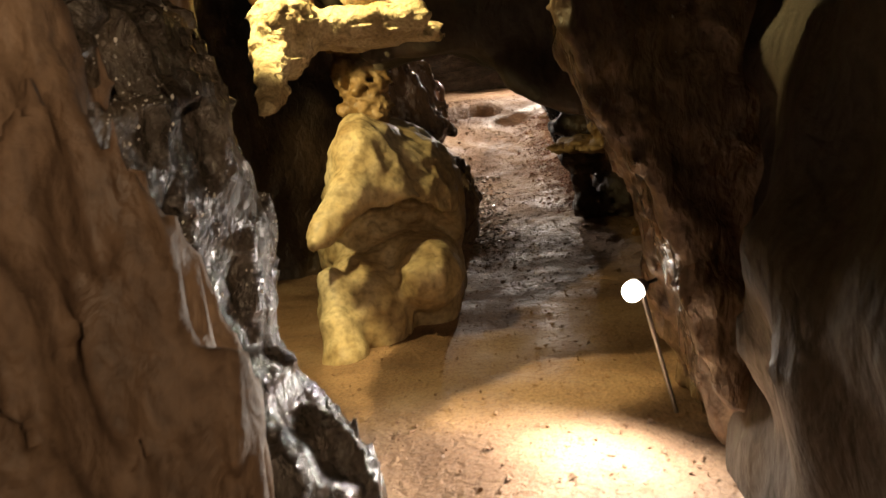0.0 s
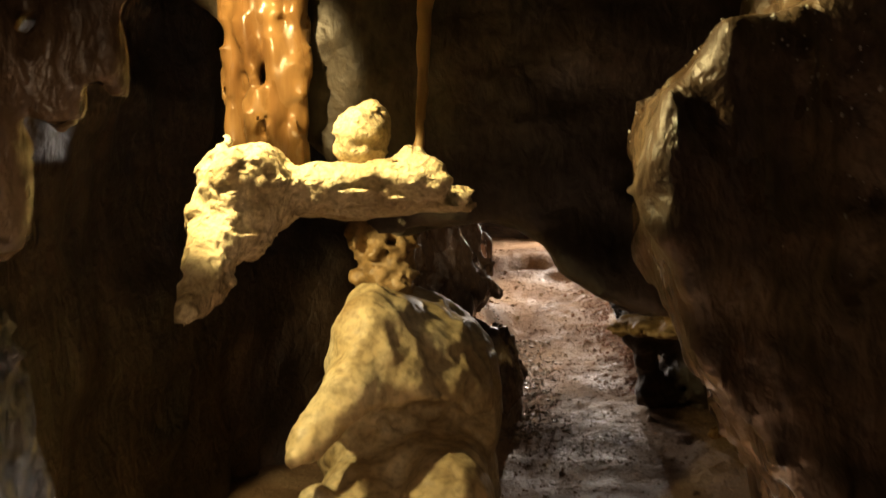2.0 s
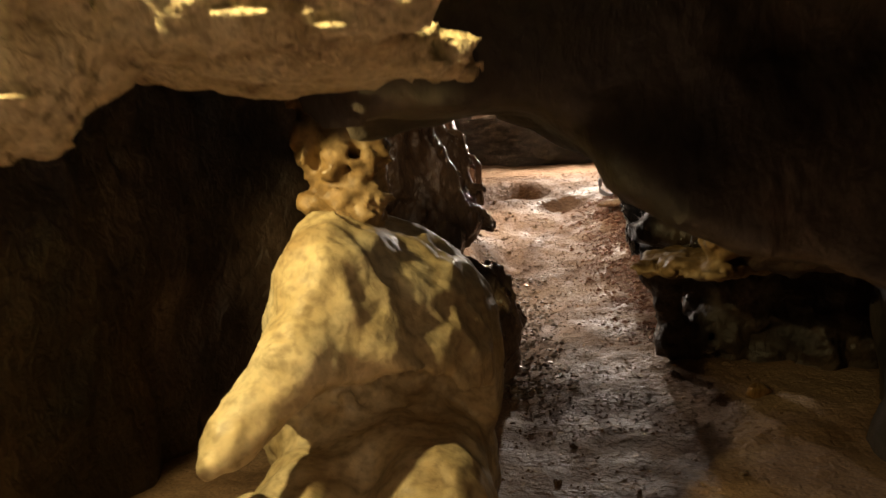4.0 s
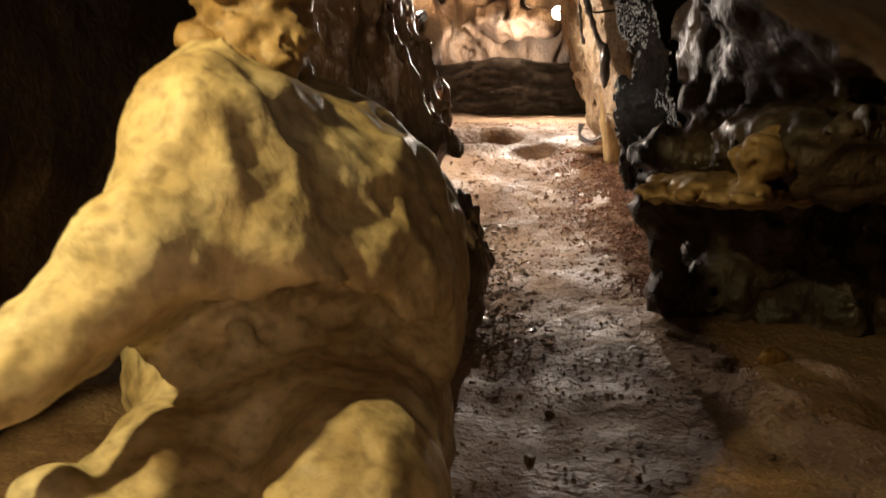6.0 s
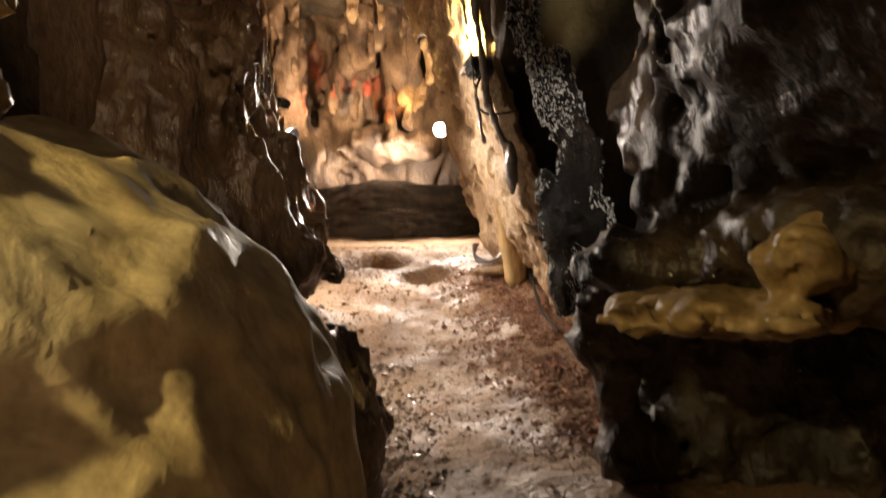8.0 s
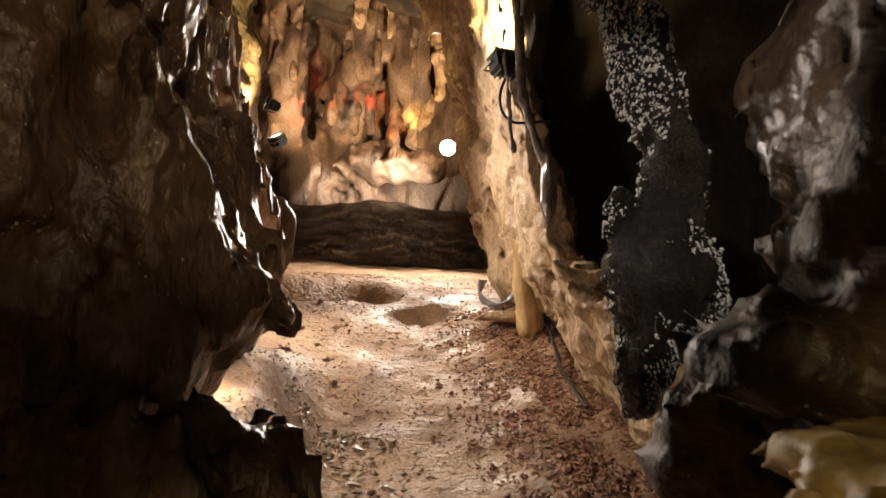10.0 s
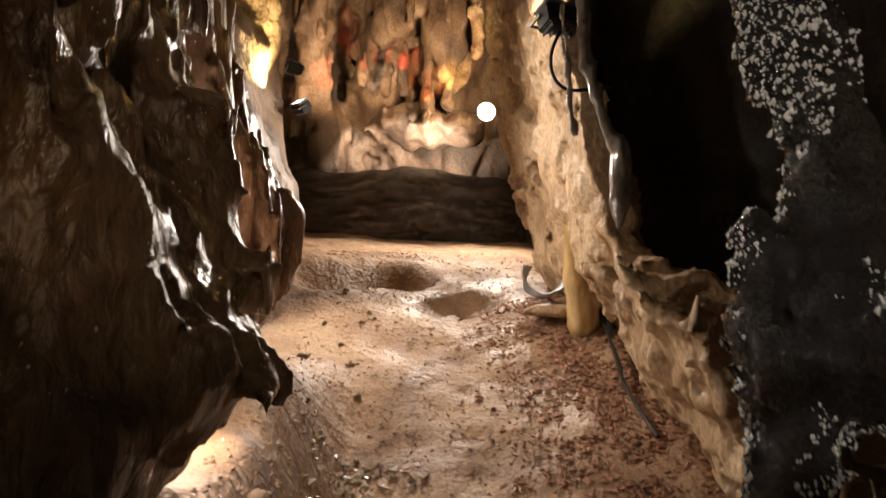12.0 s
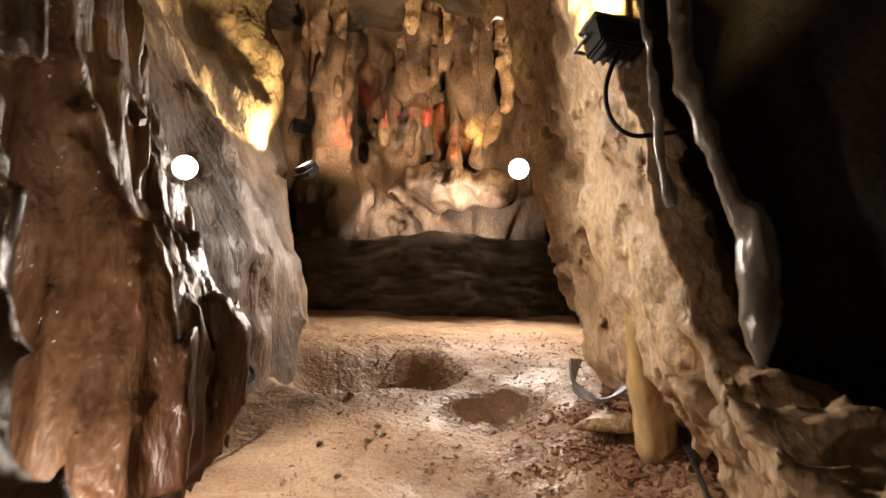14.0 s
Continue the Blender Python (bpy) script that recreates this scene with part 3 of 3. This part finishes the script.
# ---- formations above and behind the ledge ----
def drip_field(p, tips, top, wide, thin):
    """Stalactites hanging from height top: tips of (x, y, z)."""
    return join(0.03, *[cone(p, (x + 0.02, y, top), (x, y, z), wide, thin) for x, y, z in tips])


rock("orange_curtain", ORANGE, (-1.2, 4.3, 1.85), (-0.5, 5.1, 3.6), 0.018,
     lambda p: drip_field(p, [(-0.92, 4.66, 2.1), (-0.82, 4.60, 1.98), (-0.73, 4.60, 1.95), (-0.66, 4.62, 2.0)], 3.5, 0.065, 0.04),
     lambda p: 0.022 * fbm(p, 0.09, 3, 0.55, (1, 1, 2), 51) - 0.014 * ridged(p, 0.05, 2, (1, 1, 2), 52), "wet orange flowstone curtain behind the ledge", "flowstone")
rock("thin_drapery", ORANGE, (-0.6, 4.3, 1.85), (0.0, 5.0, 3.6), 0.016,
     lambda p: cone(p, (-0.06, 4.60, 3.5), (-0.17, 4.42, 1.92), 0.045, 0.018), lambda p: 0.008 * fbm(p, 0.07, 2, 0.5, (1, 1, 1), 53), "thin drip column joining roof and ledge", "stalactite")
rock("dripstone_drapery", WETBROWN, (-1.3, 2.7, 1.4), (-0.3, 3.3, 3.6), 0.02,
     lambda p: drip_field(p, [(-0.98, 3.05, 1.72), (-0.88, 3.0, 1.60), (-0.77, 3.0, 1.72), (-0.58, 3.05, 2.02), (-0.66, 3.05, 1.98)], 3.5, 0.10, 0.05),
     lambda p: 0.03 * fbm(p, 0.14, 3, 0.5, (1, 1, 2.4), 54) - 0.018 * ridged(p, 0.07, 2, (1, 1, 3), 55), "brown dripstone lobes hanging beside the ledge", "stalactite")
rock("orange_column", KNOBBLY, (-1.1, 5.7, 1.2), (-0.2, 6.6, 3.6), 0.02,
     lambda p: join(0.04, cone(p, (-0.62, 6.14, 2.3), (-0.60, 6.12, 1.3), 0.12, 0.12), cone(p, (-0.73, 6.06, 1.86), (-0.71, 6.04, 1.42), 0.06, 0.045), cone(p, (-0.50, 6.04, 1.80), (-0.51, 6.02, 1.36), 0.07, 0.05), cone(p, (-0.61, 5.99, 1.72), (-0.60, 5.98, 1.40), 0.06, 0.04)),
     lambda p: 0.035 * fbm(p, 0.09, 3, 0.6, (1, 1, 1), 56) - 0.022 * ridged(p, 0.06, 3, (1, 1, 1), 57), "knobbly orange dripstone column standing on the boulder", "column")

# ---- things beside the rising path ----
rock("stalagmite", OCHRE_WET, (1.1, 11.8, 0.7), (1.9, 12.6, 2.1), 0.014,
     lambda p: join(0.04, cone(p, (1.41, 12.04, 1.80), (1.53, 12.16, 1.08), 0.065, 0.095), cone(p, (1.50, 12.12, 1.78), (1.60, 12.20, 1.1), 0.05, 0.07), ell(p, (1.72, 12.12, 1.28), (0.14, 0.08, 0.07))),
     lambda p: 0.012 * fbm(p, 0.12, 3, 0.5, (1, 1, 2), 58), "glossy yellow stalagmite leaning against the cream wall", "stalagmite")
rock("drapery_stalactite", GREYWET, (0.6, 9.4, 1.5), (1.4, 10.2, 3.7), 0.014,
     lambda p: join(0.02, cone(p, (0.73, 9.8, 3.6), (0.89, 9.8, 2.2), 0.030, 0.020), cone(p, (0.89, 9.8, 2.2), (0.99, 9.8, 1.93), 0.016, 0.010), ell(p, (1.025, 9.8, 1.79), (0.030, 0.04, 0.13), 0, 0), cone(p, (0.66, 9.85, 3.6), (0.86, 9.85, 1.98), 0.025, 0.010)),
     lambda p: 0.012 * fbm(p, 0.09, 3, 0.5, (1, 1, 2), 59) - 0.008 * ridged(p, 0.05, 2, (1, 1, 2), 60), "thin wet grey stalactite ending in a bulb", "stalactite")


# ---- small helpers for made things ----
def part(name, bm, material, parent, label=""):
    me = bpy.data.meshes.new(name)
    bm.to_mesh(me)
    bm.free()
    me.materials.append(material)
    ob = new(name, me)
    ob.parent = parent
    if label:
        tagged(ob, label)
    return ob


def thing(name, at, label, category, group=""):
    ob = new(name)
    ob.matrix_world = at
    return tagged(ob, label, category, group)


def box(bm, c, size, bevel=0.004):
    made = bmesh.ops.create_cube(bm, size=1, matrix=Matrix.Translation(c) @ Matrix.Diagonal((*size, 1)))
    edges = list({e for v in made["verts"] for e in v.link_edges})
    bmesh.ops.bevel(bm, geom=edges, offset=bevel, segments=2, affect="EDGES")


def rod(bm, a, b, r, r2=None, sides=16):
    a, b = Vector(a), Vector(b)
    m = Matrix.Translation((a + b) / 2) @ (b - a).to_track_quat("Z", "Y").to_matrix().to_4x4()
    bmesh.ops.create_cone(bm, cap_ends=True, segments=sides, radius1=r, radius2=r if r2 is None else r2, depth=(b - a).length, matrix=m)


def tube(name, points, r, material, label, category, parent=None):
    """A cable along points, as a mesh."""
    cu = bpy.data.curves.new(name, "CURVE")
    cu.dimensions, cu.bevel_depth, cu.bevel_resolution = "3D", r, 3
    sp = cu.splines.new("NURBS")
    sp.points.add(len(points) - 1)
    for q, c in zip(sp.points, points):
        q.co = (*c, 1)
    sp.use_endpoint_u, sp.order_u = True, 3
    ob = new(name, cu)
    ob.parent = parent
    return tagged(ob, label, category) if label else ob


BLACK = plain("black_plastic", (0.02, 0.02, 0.022), 0.35)
METAL = plain("grey_metal", (0.28, 0.28, 0.29), 0.35, 0.9)
GLOW = plain("lit_lens", (0.9, 0.9, 0.9), 0.3, 0.0, 9)
DIMGLOW = plain("lit_glass", (0.9, 0.85, 0.7), 0.3, 0.0, 5)


def round_lamp(at, aim, r, label, stake=None):
    """A small round cave lamp: housing, lit lens, bracket."""
    lamp = thing("cave_lamp", look(at, aim), label, "lamp", "lamps of the cave")
    bm = bmesh.new()
    bmesh.ops.create_uvsphere(bm, u_segments=24, v_segments=14, radius=r)
    part("lens", bm, GLOW, lamp, "glowing round lens")
    bm = bmesh.new()
    rod(bm, (0, 0, r * 0.55), (0, 0, r * 1.7), r * 1.08, r * 0.6, 24)
    part("housing", bm, METAL, lamp)
    bm = bmesh.new()
    rod(bm, (0, 0, r * 1.5), (0, -r * 0.4, r * 3.6), r * 0.18)
    part("bracket", bm, BLACK, lamp)
    if stake:
        inv = look(at, aim).inverted()
        bm = bmesh.new()
        rod(bm, inv @ Vector(at) + Vector((0, 0, r * 1.2)), inv @ Vector(stake), 0.012, 0.010)
        part("stake", bm, METAL, lamp, "bright metal stake")
    return lamp


def flood(at, aim, size, label, yoke=True):
    """A boxy flood light: body, rim, glass, cooling fins, yoke."""
    lamp = thing("flood_lamp", look(at, aim), label, "lamp", "lamps of the cave")
    w, h, d = size
    bm = bmesh.new()
    box(bm, (0, 0, d / 2), (w, h, d), 0.01)
    part("body", bm, BLACK, lamp)
    bm = bmesh.new()
    box(bm, (0, h * 0.46, -0.006), (w * 1.06, h * 0.10, 0.022))
    box(bm, (0, -h * 0.46, -0.006), (w * 1.06, h * 0.10, 0.022))
    box(bm, (w * 0.48, 0, -0.006), (w * 0.09, h * 0.82, 0.022))
    box(bm, (-w * 0.48, 0, -0.006), (w * 0.09, h * 0.82, 0.022))
    part("rim", bm, METAL, lamp, "grey metal rim")
    bm = bmesh.new()
    box(bm, (0, 0, -0.003), (w * 0.86, h * 0.82, 0.006), 0.001)
    part("glass", bm, DIMGLOW, lamp, "lit glass")
    for k in range(5):
        bm = bmesh.new()
        box(bm, (w * (k - 2) * 0.19, 0, d + 0.012), (w * 0.05, h * 0.8, 0.026), 0.002)
        part("fin", bm, BLACK, lamp)
    if yoke:
        bm = bmesh.new()
        rod(bm, (w * 0.56, 0, d * 0.4), (w * 0.56, -h * 0.8, d * 0.4), 0.008)
        rod(bm, (-w * 0.56, 0, d * 0.4), (-w * 0.56, -h * 0.8, d * 0.4), 0.008)
        rod(bm, (-w * 0.57, -h * 0.8, d * 0.4), (w * 0.57, -h * 0.8, d * 0.4), 0.008)
        part("yoke", bm, METAL, lamp)
    return lamp


round_lamp((0.74, 3.76, 0.63), (0.3, 3.4, 0.5), 0.045, "bright round lamp on a metal stake beside the path", (0.93, 3.86, 0.03))
round_lamp((1.32, 16.0, 3.17), (0.6, 12.0, 2.4), 0.10, "bright round lamp fixed behind the cream wall")
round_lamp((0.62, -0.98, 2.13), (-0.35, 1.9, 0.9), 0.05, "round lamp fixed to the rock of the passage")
# Made-up fixture for the added spots behind the arch, out of view.
round_lamp((0.25, 5.72, 2.83), (0.1, 9.0, 1.25), 0.05, "added lamp body, never in view, behind the low arch")
round_lamp((-0.86, 12.26, 2.44), (0.4, 10.0, 2.1), 0.06, "bright round lamp fixed to the brown wall")
flood((1.07, 11.20, 2.84), (0.98, 11.45, 3.5), (0.20, 0.13, 0.12), "black box flood light on the cream wall")
flood((-0.78, 15.74, 3.10), (-1.25, 15.4, 3.9), (0.20, 0.14, 0.10), "black flood light washing the yellow wall")
flood((-0.90, 16.0, 3.56), (-1.3, 16.3, 3.9), (0.18, 0.12, 0.09), "pale flood light above another on the wall")

# cables
tube("cable", [(1.10, 11.14, 2.74), (1.02, 11.06, 2.62), (1.02, 11.05, 2.46), (1.10, 11.05, 2.38), (1.22, 11.08, 2.40), (1.36, 11.12, 2.43)], 0.009, BLACK, "black cable drooping from the flood light", "cable").data.materials.append(BLACK)
for k in range(3):
    tube("cable", [(1.66 + 0.015 * k, 12.25, 1.20), (1.66 + 0.02 * k, 12.05, 1.09 + 0.01 * k), (1.62, 11.75 + 0.03 * k, 1.02), (1.56 + 0.01 * k, 11.45, 0.94), (1.52, 11.1 + 0.05 * k, 0.82 + 0.012 * k), (1.54, 10.7, 0.70)], 0.011, BLACK, "black cable lying along the foot of the wall", "cable").data.materials.append(BLACK)
for k in range(4):
    tube("cable", [(1.30 + 0.02 * k, 13.1, 1.45), (1.26, 12.95, 1.36 - 0.02 * k), (1.32, 12.8, 1.28 - 0.015 * k), (1.42 + 0.01 * k, 12.66, 1.24), (1.52, 12.6, 1.33 + 0.02 * k)], 0.010, BLACK, "coiled grey cable hanging by the stalagmite", "cable").data.materials.append(METAL)
tube("cable", [(-0.82, 12.35, 2.1), (-0.74, 12.4, 1.75), (-0.62, 12.7, 1.45), (-0.55, 12.75, 1.33), (-0.66, 12.55, 1.30), (-0.76, 12.4, 1.27)], 0.014, BLACK, "dark cable looping down the brown wall", "cable").data.materials.append(BLACK)


# ---- loose stones ----
def ground_z(x, y):
    x, y = np.atleast_1d(np.asarray(x, float)), np.atleast_1d(np.asarray(y, float))
    p = np.stack([x, y, np.zeros_like(x)], 1)
    return ground_height(x, y) + 0.035 * fbm(p, 0.8, 2, 0.5, seed=1)


def lump(seed, squash=0.65, sub=3):
    """A worn angular stone of about one metre across."""
    bm = bmesh.new()
    bmesh.ops.create_icosphere(bm, subdivisions=sub, radius=0.5)
    rng = random.Random(seed)
    cuts = [(Vector((rng.uniform(-1, 1), rng.uniform(-1, 1), rng.uniform(-1, 1))).normalized(), rng.uniform(0.20, 0.36)) for _ in range(10)]
    for v in bm.verts:
        for n, d in cuts:
            over = v.co.dot(n) - d
            if over > 0:
                v.co -= n * over * 0.85
        v.co *= 1 + 0.08 * noise.noise(v.co * 5 + Vector((seed, 0, 0)))
        v.co.z *= squash
    me = bpy.data.meshes.new("stone")
    bm.to_mesh(me)
    bm.free()
    me.polygons.foreach_set("use_smooth", np.ones(len(me.polygons), bool))
    return me


def lay(name, me, material, x, y, size, turn, label, group="", sink=0.2, z=None):
    me = me.copy()
    me.materials.append(material)
    ob = new(name, me)
    z = float(ground_z(x, y)[0]) if z is None else z
    ob.matrix_world = Matrix.Translation((x, y, z + size * 0.3 * (1 - sink))) @ Euler((random.uniform(-0.2, 0.2), random.uniform(-0.2, 0.2), turn)).to_matrix().to_4x4() @ Matrix.Diagonal((size, size * 0.8, size, 1))
    return tagged(ob, label, "stone", group)


SHAPES = [lump(k) for k in range(6)]
lay("stone", SHAPES[0], ORANGE, 1.62, 7.80, 0.20, 0.4, "reddish angular stone lying on the earth floor", "", 0.1)
lay("stone", SHAPES[1], FLOOR, -0.16, 9.62, 0.17, 1.2, "brown stone lying in the lamplight on the bank", "", 0.1)
lay("flat_stone", lump(11, 0.28), CREAM, 1.33, 12.42, 0.46, 0.3, "flat cream stone propped beside the stalagmite", "", 0.3)
lay("stone", SHAPES[3], CREAM, 1.30, 8.62, 0.28, 0.9, "pale angular stone at the foot of the wall", "", 0.3)
rng = random.Random(5)
for k in range(46):
    y = rng.uniform(6.6, 14.5)
    x = rng.uniform(-0.1, 1.6) if k % 2 else rng.gauss(0.12, 0.2)
    if y < 7.4 and x < 0.2:
        x = 0.3 + rng.random()
    lay("stone", SHAPES[k % 6], FLOOR if k % 3 else CREAM, x, y, rng.uniform(0.03, 0.085), rng.uniform(0, 6), "small brown stone half sunk in the floor", "stones strewn on the path", 0.4)


def gravel(name, count, spread, size, material, label, seed):
    """Many small grains as one mesh; spread gives x and y from two random numbers."""
    r = np.random.RandomState(seed)
    x, y = spread(r, count)
    z = ground_z(x, y) + 0.012
    base = np.array([(1, 0, 0), (-1, 0, 0), (0, 1, 0), (0, -1, 0), (0, 0, 1), (0, 0, -1)], float)
    tris = np.array([(0, 2, 4), (2, 1, 4), (1, 3, 4), (3, 0, 4), (2, 0, 5), (1, 2, 5), (3, 1, 5), (0, 3, 5)])
    s_ = r.uniform(*size, count) * r.choice([1, 1, 1, 1.7], count)
    v = base[None] * r.uniform(0.55, 1.15, (count, 6, 1)) * s_[:, None, None] * np.array([1, 0.85, 0.45]) + r.normal(0, 0.16, (count, 6, 3)) * s_[:, None, None]
    a = r.uniform(0, 6.28, count)
    c, n = np.cos(a)[:, None], np.sin(a)[:, None]
    v = np.stack([v[..., 0] * c - v[..., 1] * n, v[..., 0] * n + v[..., 1] * c, v[..., 2]], -1) + np.stack([x, y, z], 1)[:, None]
    f = (tris[None] + (np.arange(count) * 6)[:, None, None]).reshape(-1, 3)
    me = bpy.data.meshes.new(name)
    me.from_pydata(v.reshape(-1, 3).tolist(), [], f.tolist())
    me.materials.append(material)
    return tagged(new(name, me), label, "gravel", kind="stuff")


gravel("gravel", 9000, lambda r, n: (r.uniform(-0.35, 1.75, n), 7.2 + 8.4 * r.rand(n) ** 1.1), (0.004, 0.012), FLOOR, "brown grit strewn over the trodden path", 3)
gravel("pebbles", 1100, lambda r, n: (r.normal(0.15, 0.17, n), r.uniform(8.0, 10.9, n)), (0.010, 0.026), WETSTONE, "wet pebbles lying in the runnel", 4)
gravel("red_gravel", 7000, lambda r, n: (1.45 + 0.25 * r.randn(n), r.uniform(8.8, 13.0, n)), (0.008, 0.022), REDDISH, "reddish brown crumbly gravel along the wall", 5)
gravel("floor_grit", 1500, lambda r, n: (r.uniform(-0.8, 1.3, n), r.uniform(2.6, 7.0, n)), (0.005, 0.014), FLOOR, "grit on the flat floor", 6)

# ---- dripstone of the far chamber ----
def far_drip(x, y, top, tip, wide, thin, label, material, seed, up=False):
    a, b = ((x, y, tip), (x + 0.03, y, top)) if up else ((x, y, top), (x + 0.03, y, tip))
    lo, hi = (x - wide - 0.12, y - wide - 0.12, min(top, tip) - 0.15), (x + wide + 0.15, y + wide + 0.12, max(top, tip) + 0.15)
    return rock("stalagmite" if up else "stalactite", material, lo, hi, 0.03, lambda p: cone(p, a, b, wide, thin),
                lambda p: 0.05 * fbm(p, 0.2, 3, 0.55, (1, 1, 1.6), seed) - 0.02 * ridged(p, 0.08, 2, (1, 1, 2), seed + 1), label, "stalagmite" if up else "stalactite")


for k, (x, tip, wide) in enumerate([(0.48, 5.35, 0.07), (0.66, 5.9, 0.12), (1.12, 5.4, 0.12), (1.6, 4.9, 0.20), (-1.0, 5.0, 0.09), (0.10, 6.0, 0.16)]):
    far_drip(x, 20.2 - 0.1 * (k % 3), 7.0, tip, wide * 1.3, wide * 0.35, "pale brown stalactite hanging in the lit chamber", CREAM if k % 2 else BROWN, 70 + 2 * k)
for k, (x, z, tall) in enumerate([(-0.28, 4.72, 0.16), (0.15, 4.62, 0.16), (0.42, 4.62, 0.46), (0.84, 4.15, 0.62), (1.22, 4.42, 0.34), (-0.88, 4.25, 0.60)]):
    far_drip(x, 20.45, z + tall, z - 0.35, 0.10, 0.045, "stalagmite glowing red in coloured lamplight", BROWN, 90 + 2 * k, True)


# ---- pale beads painted as water glints on the wet rock, in runs ----
# The pale base colour stands in for the sparkle of water.
GLINT = plain("pale_glint", (0.72, 0.71, 0.68), 0.12)


def glint_runs(host, count, size, share, label, seed, low=0.0, high=9.0):
    """Many small beads on a rock's face, gathered in upright runs, as one mesh."""
    n = len(host.data.vertices)
    co, no = np.empty(n * 3, np.float32), np.empty(n * 3, np.float32)
    host.data.vertices.foreach_get("co", co)
    host.data.vertices.foreach_get("normal", no)
    co, no = co.reshape(-1, 3), no.reshape(-1, 3)
    glint_noise = fbm(co, 0.12, 3, 0.6, (1, 1, 3.5), seed) + 0.5 * fbm(co, 0.5, 1, 0.5, (1, 1, 1), seed + 1)
    fit_ = np.where((glint_noise > np.quantile(glint_noise, 1 - share)) & (co[:, 2] > low) & (co[:, 2] < high) & (no[:, 1] < 0.25))[0]
    r = np.random.RandomState(seed)
    m = len(host.data.polygons)
    first, total = np.empty(m, np.int32), np.empty(m, np.int32)
    corner = np.empty(len(host.data.loops), np.int32)
    host.data.polygons.foreach_get("loop_start", first)
    host.data.polygons.foreach_get("loop_total", total)
    host.data.loops.foreach_get("vertex_index", corner)
    wet = np.zeros(n, bool)
    wet[fit_] = True
    faces = np.where(wet[corner[first]])[0]
    if len(faces) == 0:
        return None
    faces = r.choice(faces, count)
    at, side, last = corner[first[faces]], corner[first[faces] + 1], corner[first[faces] + total[faces] - 1]
    spread = r.uniform(0, 1, (count, 2))
    place = co[at] + spread[:, :1] * (co[side] - co[at]) + spread[:, 1:] * (co[last] - co[at])
    base = np.array([(1, 0, 0), (-1, 0, 0), (0, 1, 0), (0, -1, 0), (0, 0, 1.5), (0, 0, -1.5)], float)
    tris = np.array([(0, 2, 4), (2, 1, 4), (1, 3, 4), (3, 0, 4), (2, 0, 5), (1, 2, 5), (3, 1, 5), (0, 3, 5)])
    k = len(at)
    v = (base[None] + r.normal(0, 0.15, (k, 6, 3))) * (size * np.clip(r.lognormal(-0.4, 0.55, k), 0.2, 1.8))[:, None, None] + (place + no[at] * size * 0.1)[:, None]
    f = (tris[None] + (np.arange(k) * 6)[:, None, None]).reshape(-1, 3)
    me = bpy.data.meshes.new("glint_beads")
    me.from_pydata(v.reshape(-1, 3).tolist(), [], f.tolist())
    me.materials.append(GLINT)
    return tagged(new("glint_beads", me), label, "water", kind="stuff")


glint_runs(RIB, 7500, 0.0034, 0.75, "pale beads standing in for water glints down the black rib", 61, 0.9, 2.6)
glint_runs(WET_FACE, 2200, 0.0026, 0.30, "pale beads standing in for water glints on the wet rock face", 63, 0.3, 2.2)
glint_runs(OVERHANG, 600, 0.0028, 0.12, "pale beads standing in for water glints on the overhanging rock", 65, 1.2, 2.4)
glint_runs(FLUTED, 260, 0.0026, 0.12, "pale beads standing in for water glints on the fluted rib", 67, 1.4, 3.0)
glint_runs(SHOULDER, 550, 0.0030, 0.08, "pale beads standing in for water glints on the dark shoulder", 69, 0.4, 2.6)
glint_runs(PENDANT, 400, 0.0030, 0.20, "pale beads standing in for water glints on the hanging rock", 71, 1.6, 2.8)
